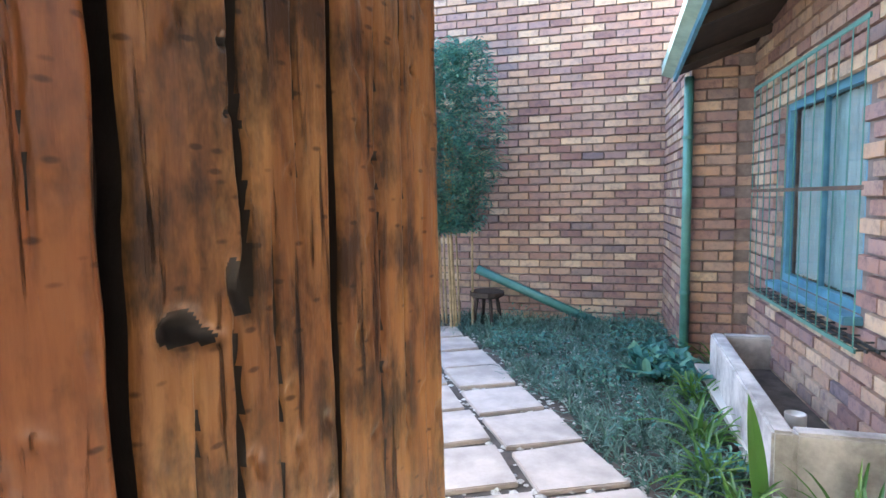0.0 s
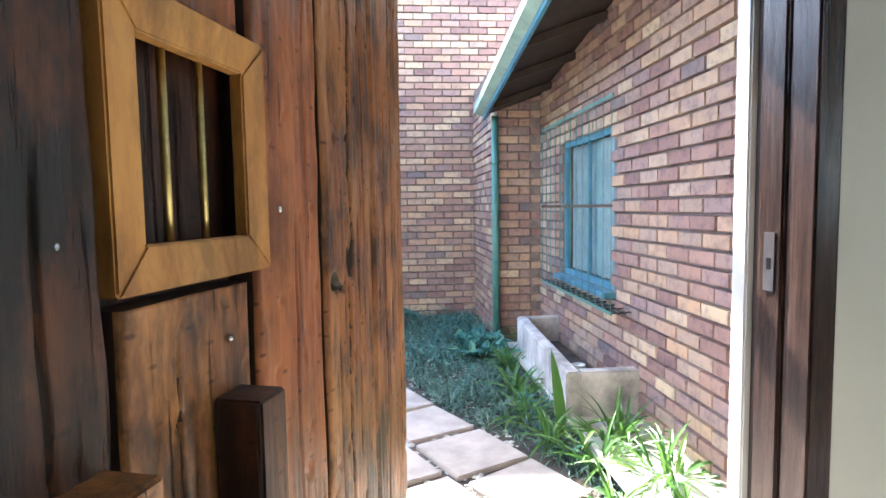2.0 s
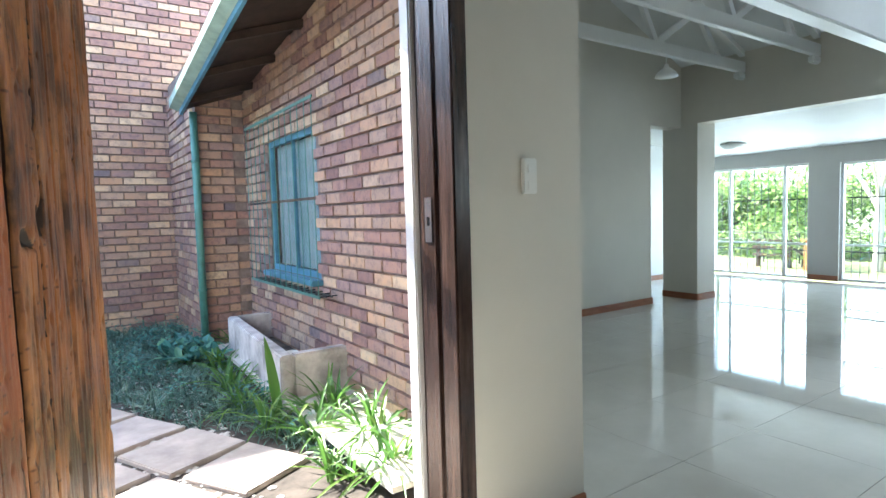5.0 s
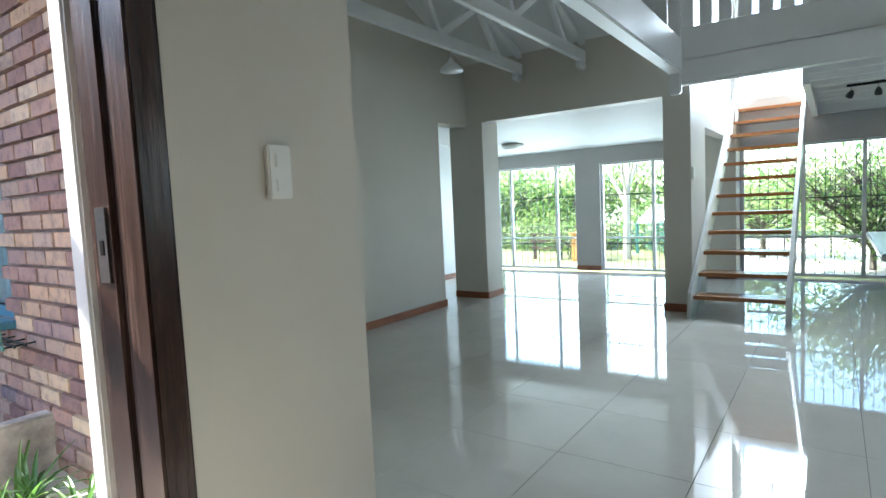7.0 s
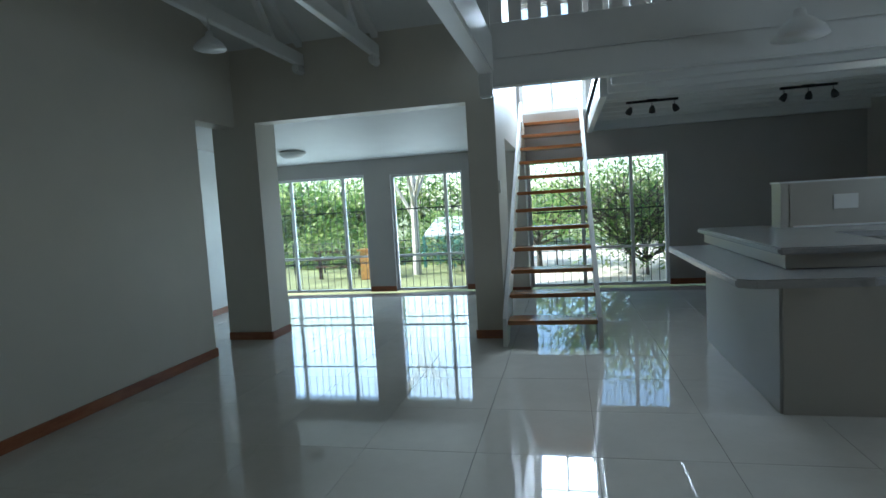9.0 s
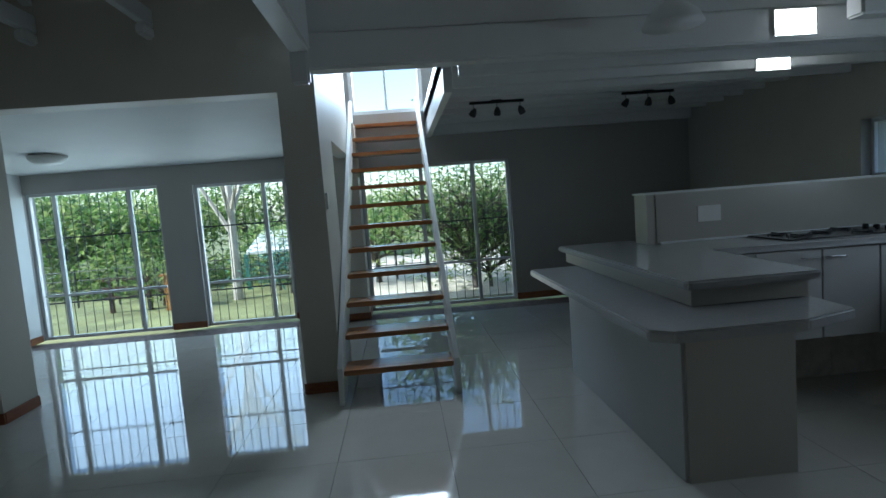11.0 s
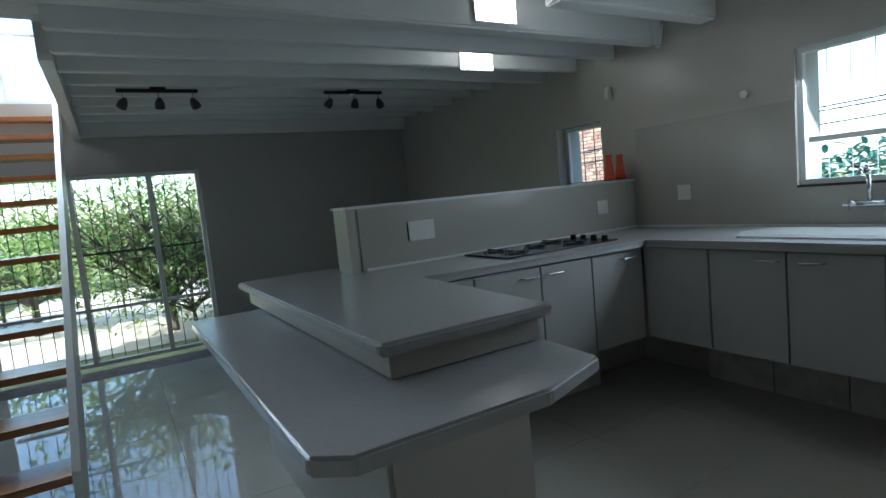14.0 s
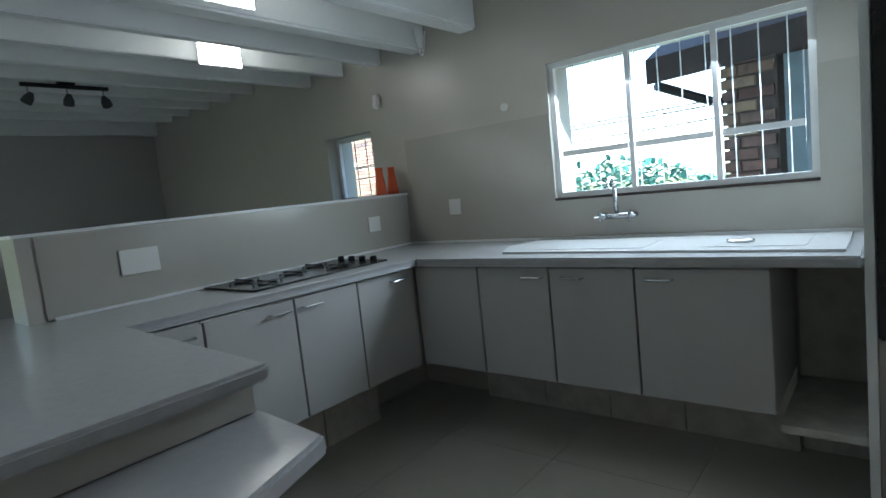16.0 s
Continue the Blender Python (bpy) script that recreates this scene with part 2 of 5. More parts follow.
# Emission that stands in for sunlight falling on two beams.
PATCH_GLOW = glow("sun_patch_glow", (1.0, 0.99, 0.95), 3.2)


# ---- building helpers ----
def box(bm, x0, y0, z0, x1, y1, z1, m=None):
    """An upright box between two corners, turned by m."""
    vs = [bm.verts.new((x, y, z)) for z in (z0, z1) for y in (y0, y1) for x in (x0, x1)]
    if m is not None:
        for v in vs:
            v.co = m @ v.co
    for f in ((0, 2, 3, 1), (4, 5, 7, 6), (0, 1, 5, 4), (2, 6, 7, 3), (0, 4, 6, 2), (1, 3, 7, 5)):
        bm.faces.new([vs[i] for i in f])
    return vs


def prism(bm, pts, z0, z1):
    """An upright block over an outline given anticlockwise."""
    lo = [bm.verts.new((x, y, z0)) for x, y in pts]
    hi = [bm.verts.new((x, y, z1)) for x, y in pts]
    bm.faces.new(lo[::-1])
    bm.faces.new(hi)
    n = len(pts)
    for i in range(n):
        bm.faces.new((lo[i], lo[(i + 1) % n], hi[(i + 1) % n], hi[i]))


def rod(bm, a, b, r0, r1=None, n=8):
    """A round bar from a to b."""
    a, b = Vector(a), Vector(b)
    r1 = r0 if r1 is None else r1
    q = (b - a).to_track_quat("Z", "Y").to_matrix()
    rings = []
    for p, r in ((a, r0), (b, r1)):
        rings.append([bm.verts.new(p + q @ Vector((r * math.cos(2 * math.pi * i / n), r * math.sin(2 * math.pi * i / n), 0))) for i in range(n)])
    for i in range(n):
        bm.faces.new((rings[0][i], rings[0][(i + 1) % n], rings[1][(i + 1) % n], rings[1][i]))
    bm.faces.new(rings[0][::-1])
    bm.faces.new(rings[1])


def lathe(bm, profile, at=(0, 0, 0), n=20):
    """A turned shape: profile of (radius, height) from below upward."""
    rings = [[bm.verts.new((at[0] + r * math.cos(2 * math.pi * i / n), at[1] + r * math.sin(2 * math.pi * i / n), at[2] + z)) for i in range(n)] for r, z in profile]
    for lo, hi in zip(rings, rings[1:]):
        for i in range(n):
            bm.faces.new((lo[i], lo[(i + 1) % n], hi[(i + 1) % n], hi[i]))
    bm.faces.new(rings[0][::-1])
    bm.faces.new(rings[-1])


def mesh_of(name, bm, material, edge=0.0, smooth=False):
    if edge:
        bmesh.ops.bevel(bm, geom=bm.edges[:], offset=edge, segments=2, affect="EDGES", clamp_overlap=True)
    bmesh.ops.recalc_face_normals(bm, faces=bm.faces[:])
    me = bpy.data.meshes.new(name)
    bm.to_mesh(me)
    bm.free()
    if smooth:
        for p in me.polygons:
            p.use_smooth = True
    me.materials.append(material)
    return me


def part(name, bm, material, parent, label="", edge=0.0, smooth=False):
    ob = new(name, mesh_of(name, bm, material, edge, smooth))
    ob.parent = parent
    if parent is not None:
        ob.matrix_parent_inverse = parent.matrix_world.inverted()
    if label:
        ob["label"] = label
    return ob


def thing(name, label, category, at=(0, 0, 0), group=""):
    ob = new(name)
    ob.empty_display_size = 0.05
    ob.matrix_world = Matrix.Translation(at)
    return tagged(ob, label, category, group)


def slab(name, boxes, material, label, kind="structure", category="", edge=0.0, parent=None):
    """Boxes joined into one mesh of the setting."""
    bm = bmesh.new()
    for b in boxes:
        box(bm, *b)
    ob = new(name, mesh_of(name, bm, material, edge))
    if parent:
        ob.parent = parent
    return tagged(ob, label, category or name.split("_")[0], kind=kind)


def bx(*b):
    bm = bmesh.new()
    box(bm, *b)
    return bm


rng0 = random.Random(3)
# ---- setting ----
slab("ground_slab", [(-3.0, -4.0, -0.35, 9.75, 1.3, -0.03), (2.0, 1.3, -0.35, 9.75, 5.2, -0.03)], MORTAR, "grey concrete base under the tiled floor")

# walls
slab("wall_front", [(-3.0, 1.01, 0, -0.08, 1.30, 5.0), (-0.08, 1.01, 2.18, 1.44, 1.30, 5.0), (1.44, 1.01, 0, 1.96, 1.30, 5.0)], WALL, "taupe painted entrance wall with a wide door opening")
slab("wall_entrance_return", [(1.951, 1.30, 0, 1.96, 3.50, 5.0), (1.96, 3.45, 0, 2.05, 3.50, 5.0), (2.05, 3.45, 0, 2.10, 3.72, 5.0)], WALL, "taupe painted wall beside the entrance")
slab("wall_passage", [(2.05, 3.72, 0, 6.2, 3.92, 5.0), (6.2, 3.72, 2.15, 6.82, 3.92, 5.0)], WALL, "taupe painted living room wall ending at a passage")
slab("wall_sunroom_header", [(6.82, 1.38, 2.18, 7.02, 3.5, 5.0)], WALL, "taupe painted header over the sunroom opening")
slab("pillar_passage", [(6.82, 3.5, 0, 7.2, 3.98, 5.0)], WALL, "taupe painted pillar between passage and sunroom")
slab("pillar_stairs", [(6.82, 1.12, 0, 7.02, 1.38, 5.0)], WALL, "taupe painted pillar beside the stairs")
slab("wall_stairs", [(7.02, 1.12, 0, 7.57, 1.26, 5.0), (7.57, 1.12, 1.91, 9.35, 1.26, 5.0), (9.35, 1.05, 0, 9.75, 1.5, 2.3)], WALL, "pale painted wall along the open stairs")
WX = 9.75
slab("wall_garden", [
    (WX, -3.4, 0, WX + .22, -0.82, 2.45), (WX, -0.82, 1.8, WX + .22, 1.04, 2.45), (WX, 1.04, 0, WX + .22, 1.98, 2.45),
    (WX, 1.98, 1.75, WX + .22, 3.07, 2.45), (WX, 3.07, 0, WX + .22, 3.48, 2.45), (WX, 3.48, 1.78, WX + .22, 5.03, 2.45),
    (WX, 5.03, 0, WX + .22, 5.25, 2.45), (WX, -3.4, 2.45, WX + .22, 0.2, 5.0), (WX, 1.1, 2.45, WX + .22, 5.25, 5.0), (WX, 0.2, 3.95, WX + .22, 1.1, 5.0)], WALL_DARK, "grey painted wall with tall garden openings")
slab("wall_sunroom_side", [(2.0, 5.03, 0, WX, 5.25, 5.0)], WHITE, "white painted side wall of the sunroom")
slab("wall_kitchen", [
    (-3.0, -3.42, 0, 4.04, -3.17, 5.0), (4.04, -3.42, 0, 5.23, -3.17, 1.165), (4.04, -3.42, 1.88, 5.23, -3.17, 5.0),
    (5.23, -3.42, 0, 6.59, -3.17, 5.0), (6.59, -3.42, 0, 7.06, -3.17, 1.265), (6.59, -3.42, 1.73, 7.06, -3.17, 5.0), (7.06, -3.42, 0, WX, -3.17, 5.0)], CREAM, "cream painted kitchen and dining wall with windows")
# Lid above the ceilings, out of view, added to stop sun leaking in.
slab("roof_cover", [(-3.3, -3.5, 5.0, 10.1, 1.3, 5.15), (1.9, 1.3, 5.0, 10.1, 5.3, 5.15), (2.16, 3.92, -0.03, 2.2, 5.03, 5.0)], SOFFIT_SEAM, "unseen dark lid keeping sun out of the rooms", category="roof")
slab("wall_back", [(-3.2, -3.42, 0, -3.0, 1.3, 5.0)], WALL, "taupe painted wall closing the living room")
slab("wall_tiles_kitchen", [(3.9, -3.17, 0.96, 4.04, -3.162, 1.62), (4.04, -3.17, 0.96, 5.23, -3.162, 1.16), (5.23, -3.17, 0.96, 6.28, -3.162, 1.62)], WTILE, "glazed cream splash tiles above the worktop", category="tiles")

# ceilings
bm = bmesh.new()
for x0, z0, x1, z1, y0, y1 in ((-3.1, 4.45, 3.2, 4.45, -3.4, 4.0), (3.2, 4.45, 6.9, 2.86, 1.1, 4.0), (3.2, 4.45, 10.0, 4.95, -3.4, 1.12)):
    vs = [bm.verts.new(p) for p in ((x0, y0, z0), (x1, y0, z1), (x1, y1, z1), (x0, y1, z0), (x0, y0, z0 + .1), (x1, y0, z1 + .1), (x1, y1, z1 + .1), (x0, y1, z0 + .1))]
    for f in ((0, 3, 2, 1), (4, 5, 6, 7), (0, 1, 5, 4), (1, 2, 6, 5), (2, 3, 7, 6), (3, 0, 4, 7)):
        bm.faces.new([vs[i] for i in f])
tagged(new("ceiling", mesh_of("ceiling", bm, CEIL)), "white painted sloping board ceiling", "ceiling", kind="structure")
bm = bmesh.new()
vs = [bm.verts.new(p) for p in ((7.02, 1.26, 2.24), (9.75, 1.26, 2.0), (9.75, 5.03, 2.0), (7.02, 5.03, 2.24), (7.02, 1.26, 2.4), (9.75, 1.26, 2.2), (9.75, 5.03, 2.2), (7.02, 5.03, 2.4))]
for f in ((0, 3, 2, 1), (4, 5, 6, 7), (0, 1, 5, 4), (1, 2, 6, 5), (2, 3, 7, 6), (3, 0, 4, 7)):
    bm.faces.new([vs[i] for i in f])
box(bm, 2.0, 3.92, 2.3, 7.02, 5.03, 2.4)
tagged(new("ceiling_sunroom", mesh_of("ceiling_sunroom", bm, CEIL)), "smooth white sunroom ceiling", "ceiling", kind="structure")

# loft over the dining room
slab("ceiling_loft_boards", [(6.14, -3.17, 2.30 + 0.004, WX, 0.2, 2.42), (6.14, 0.2, 2.304, 6.9, 1.1, 2.42)] , CEIL, "white painted boards under the loft", category="ceiling")
bm = bmesh.new()
for i in range(30):
    box(bm, 6.2 + i * 0.12, -3.17, 2.296, 6.2 + i * 0.12 + 0.108, 0.2, 2.31)
tagged(new("ceiling_board_strips", mesh_of("ceiling_board_strips", bm, CEIL)), "narrow white ceiling boards between joists", "ceiling", kind="structure")
slab("loft_cornice", [(9.66, -3.17, 2.14, WX, 0.18, 2.296)], WHITE, "white cornice beam along the dining wall", category="cornice")
slab("loft_stair_trim", [(6.9, 0.14, 2.12, WX, 0.20, 2.50)], WHITE, "white trim round the stairwell", category="trim")


def beam(name, b, label, edge=0.012, cat="beam"):
    bm = bx(*b)
    return tagged(new(name, mesh_of(name, bm, WHITE, edge)), label, cat, kind="structure")


beam("beam_loft_edge", (6.02, -3.17, 2.13, 6.14, 1.1, 2.33), "white painted loft edge beam")
beam("beam_living", (-3.0, 1.0 + 0.013, 2.22, 5.98, 1.13, 2.50), "white painted living room beam")
beam("beam_kitchen", (5.64, -3.17, 2.16, 5.76, -1.95, 2.36), "white painted beam over the kitchen")
for k, x in enumerate((6.44, 6.81, 7.17, 7.53, 7.89, 8.25, 8.61, 8.97, 9.33)):
    beam("joist", (x - 0.03, -3.17, 2.13 if x < 7.3 else 2.22, x + 0.03, 0.14, 2.296), "white painted ceiling joist", 0.006, "joist")

# skirtings
for b in ((2.1, 3.705, 0, 6.2, 3.72, 0.08), (6.2, 3.705, 0, 6.215, 3.92, 0.08), (6.805, 3.49, 0, 6.82, 3.98, 0.08), (6.82, 3.485, 0, 7.2, 3.5, 0.08), (6.805, 1.11, 0, 6.82, 1.39, 0.08), (6.82, 1.38, 0, 7.02, 1.395, 0.08),
          (WX - .015, 3.07, 0, WX, 3.48, 0.08), (WX - .015, 1.5, 0, WX, 1.98, 0.08), (WX - .015, -3.17, 0, WX, -0.82, 0.08), (9.335, 1.05, 0, 9.35, 1.5, 0.08), (9.35, 1.035, 0, WX - .015, 1.05, 0.08), (6.5, -3.17, 0, WX - .015, -3.155, 0.08), (7.2, 5.015, 0, WX, 5.03, 0.08), (1.44, 0.995, 0, 1.96, 1.01, 0.08)):
    slab("baseboard", [b], SKIRTWOOD, "varnished reddish wood skirting", category="skirting", edge=0.003)


# ---- roof trusses over the living room ----
def truss(y, label):
    t = thing("roof_truss", label, "truss", (4.5, y, 2.7), "trusses over the living room")
    part("bottom_chord", bx(-0.5, y - .03, 2.66, 6.82, y + .03, 2.78), WHITE, t, "", 0.006)
    bm = bmesh.new()
    rise = 0.4
    vs = [(3.2, 4.28), (6.8, 2.84), (6.8, 2.96), (3.2, 4.40)]
    lo = [bm.verts.new((x, y - .03, z)) for x, z in vs]
    hi = [bm.verts.new((x, y + .03, z)) for x, z in vs]
    bm.faces.new(lo)
    bm.faces.new(hi[::-1])
    for i in range(4):
        bm.faces.new((lo[i], hi[i], hi[(i + 1) % 4], lo[(i + 1) % 4]))
    part("top_chord", bm, WHITE, t)
    for x0, x1 in ((6.3, 5.9), (5.2, 5.9), (5.2, 4.6), (3.9, 4.6), (3.9, 3.3)):
        zt = 4.28 - (x1 - 3.2) * rise
        bm = bmesh.new()
        d = Vector((x1 - x0, 0, zt - 2.77))
        m = Matrix.Translation((x0, y, 2.76)) @ d.to_track_quat("Z", "Y").to_matrix().to_4x4()
        box(bm, -.022, -.03, 0, .022, .03, d.length, m)
        part("web", bm, WHITE, t)
    bm = bmesh.new()
    box(bm, 6.66, y - .032, 2.58, 6.82, y + .032, 2.66)
    part("corbel", bm, WHITE, t, "", 0.015)


for y in (2.19, 2.95):
    truss(y, "white painted timber roof truss with web members")

# ---- balustrade of the loft ----
bal = thing("balustrade", "white painted loft balustrade of upright boards", "balustrade", (6.08, -1, 2.33))
part("lower_board", bx(6.05, -3.17, 2.334, 6.10, 1.08, 2.60), WHITE, bal, "", 0.006)
part("top_rail", bx(6.03, -3.17, 3.3, 6.12, 1.08, 3.36), WHITE, bal, "", 0.01)
for i in range(29):
    y = -3.12 + i * 0.145
    part("slat", bx(6.06, y, 2.604, 6.09, y + 0.098, 3.296), WHITE, bal)
p = thing("beam_post", "white painted post standing on the loft beam", "post", (6.02, 1.08, 2.05))
part("shaft", bx(5.985, 1.03, 2.05, 6.055, 1.13, 3.4), WHITE, p, "", 0.012)

# ---- two sun patches on the beams, made as framed glowing squares ----
for x, y, z, w in ((6.012, -1.84, 2.235, 0.27), (6.777, -2.235, 2.185, 0.27)):
    l = thing("sun_patch", "glowing square in place of a sun patch on a beam", "lamp", (x, y, z), "lit panels on the beams")
    part("frame", bx(x - .012, y - w / 2, z - .08, x - .001, y + w / 2, z + .08), WHITE, l, "", 0.004)
    part("glow_sheet", bx(x - .016, y - w / 2 + .008, z - .073, x - .0125, y + w / 2 - .008, z + .073), PATCH_GLOW, l, "glowing white sheet in place of sunlight")

# ---- stairs ----
st = thing("staircase", "open staircase with varnished pine treads and white stringers", "staircase", (6.5, 0.68, 0))
GO, RISE, X0, Z0 = 0.272, 0.192, 6.62, 0.205
for i in range(13):
    x, z = X0 + i * GO, Z0 + i * RISE
    part("tread", bx(x - 0.01, 0.30, z - 0.038, x + 0.245, 1.075, z), TREADWOOD, st, "", 0.006)
for y0, y1, nm in ((0.265, 0.30, "stringer"), (1.075, 1.11, "stringer")):
    bm = bmesh.new()
    pts = ((6.50, 0.0), (6.72, 0.0), (10.0, 2.32), (10.0, 2.62), (9.85, 2.62), (6.55, 0.24))
    lo = [bm.verts.new((min(x, 9.74), y0, z)) for x, z in pts]
    hi = [bm.verts.new((min(x, 9.74), y1, z)) for x, z in pts]
    bmesh.ops.remove_doubles(bm, verts=bm.verts[:], dist=0.0005)
    lo = [v for v in bm.verts if abs(v.co.y - y0) < 1e-4]
    hi = [v for v in bm.verts if abs(v.co.y - y1) < 1e-4]
    bm.faces.new(lo)
    bm.faces.new(hi[::-1])
    for i in range(len(lo)):
        bm.faces.new((lo[i], hi[i], hi[(i + 1) % len(lo)], lo[(i + 1) % len(lo)]))
    part(nm, bm, WHITE, st)
# landing window
w = tagged(thing("window_landing", "bright white framed landing window", "window", (WX, .65, 2.5)), kind="structure")
for b in ((WX + .05, .2, 2.45, WX + .1, .25, 3.95), (WX + .05, 1.05, 2.45, WX + .1, 1.1, 3.95), (WX + .05, .25, 2.45, WX + .1, 1.05, 2.5), (WX + .05, .25, 3.9, WX + .1, 1.05, 3.95), (WX + .06, .64, 2.5, WX + .09, .67, 3.9), (WX + .06, .25, 3.04, WX + .09, .64, 3.07), (WX + .06, .67, 3.04, WX + .09, 1.05, 3.07)):
    part("window_frame", bx(*b), WHITE, w)
slab("loft_back_wall", [(6.02, 1.14, 2.6, 6.82, 1.25, 4.6)], WHITE, "white wall of the upper floor", category="wall")


# ---- garden windows ----
def garden_window(name, y0, y1, h, posts, label, rails=(0.42, 1.22)):
    w = tagged(thing(name, label, "window", (WX + .1, y0, 0)), kind="structure")
    f = 0.035
    part("window_frame", bx(WX + .06, y0, 0, WX + .11, y0 + f, h), WHITE, w, "white metal frame")
    part("window_frame", bx(WX + .06, y1 - f, 0, WX + .11, y1, h), WHITE, w)
    part("window_frame", bx(WX + .06, y0 + f, h - f, WX + .11, y1 - f, h), WHITE, w)
    part("window_frame", bx(WX + .06, y0 + f, 0.0, WX + .11, y1 - f, f), WHITE, w)
    for y in posts:
        part("mullion", bx(WX + .065, y - .022, f, WX + .105, y + .022, h - f), WHITE, w)
    edges = [y0 + f] + list(posts) + [y1 - f]
    for a, b in zip(edges, edges[1:]):
        part("window_rail", bx(WX + .07, a + .022, 0.52, WX + .1, b - .022, 0.55), WHITE, w)
        g = part("pane", bx(WX + .083, a + .022, f, WX + .087, b - .022, h - f), GLASS, w)
        g.visible_shadow = False
    n = int((y1 - y0) / 0.105)
    for i in range(1, n):
        y = y0 + (y1 - y0) * i / n
        bm = bmesh.new()
        rod(bm, (WX + .16, y, 0.03), (WX + .16, y, h - .03), 0.0045, n=6)
        part("security_bar", bm, IRON, w)
    for z in rails:
        part("security_rail", bx(WX + .165, y0 + .03, z, WX + .172, y1 - .03, z + .018), IRON, w)


garden_window("window_sunroom_1", 3.48, 5.03, 1.78, (3.85, 4.72), "tall white framed garden door with security bars")
garden_window("window_sunroom_2", 1.98, 3.07, 1.75, (2.25,), "tall white framed garden door with security bars")
garden_window("window_dining", -0.82, 1.04, 1.80, (-0.36, 0.30), "tall white framed dining window with security bars", (1.05,))


def steel_window(name, x0, x1, z0, z1, muls, rail, y, label, bars=False):
    w = tagged(thing(name, label, "window", (x0, y, z0)), kind="structure")
    f = 0.03
    for b in ((x0, z0, x0 + f, z1), (x1 - f, z0, x1, z1), (x0 + f, z1 - f, x1 - f, z1), (x0 + f, z0, x1 - f, z0 + f)):
        part("window_frame", bx(b[0], y - .03, b[1], b[2], y, b[3]), WHITE, w)
    for x in muls:
        part("mullion", bx(x - .012, y - .028, z0 + f, x + .012, y - .002, z1 - f), WHITE, w)
    e = [x0 + f] + sorted(muls) + [x1 - f]
    for a, b in zip(e, e[1:]):
        if rail:
            part("window_rail", bx(a + .018, y - .026, rail - .014, b - .018, y - .004, rail + .014), WHITE, w)
        g = part("pane", bx(a + .018, y - .017, z0 + f, b - .018, y - .013, z1 - f), GLASS, w)
        g.visible_shadow = False
    if bars:
        n = int((x1 - x0) / 0.1)
        for i in range(1, n):
            x = x0 + (x1 - x0) * i / n
            bm = bmesh.new()
            rod(bm, (x, y - .08, z0), (x, y - .08, z1), 0.004 if bars == 1 else 0.0026, n=6)
            part("security_bar", bm, IRON if bars == 1 else WHITE, w)
    return w


steel_window("window_kitchen", 4.04, 5.23, 1.165, 1.88, (4.42, 4.81), 1.40, -3.19, "white steel kitchen window above the sink", 2)
steel_window("window_small", 6.59, 7.06, 1.265, 1.73, (), 0, -3.26, "small barred dining window", 1)
slab("window_sill_kitchen", [(4.04, -3.19, 1.155, 5.23, -3.155, 1.168)], SOFFIT_SEAM, "dark tiled window sill", category="sill")

# ---- entrance door ----
LEAF_M = Matrix(((0.2873, 0.9578, 0, -0.02), (0.9578, -0.2873, 0, 0), (0, 0, 1, 0), (0, 0, 0, 1)))


def leaf_box(name, u0, u1, z0, z1, d0, d1, mat, parent, label="", edge=0.0):
    """A block on the open leaf: u along it, d out of its face."""
    bm = bmesh.new()
    box(bm, u0, d0, z0, u1, d1, z1)
    bm.transform(LEAF_M)
    return part(name, bm, mat, parent, label, edge)


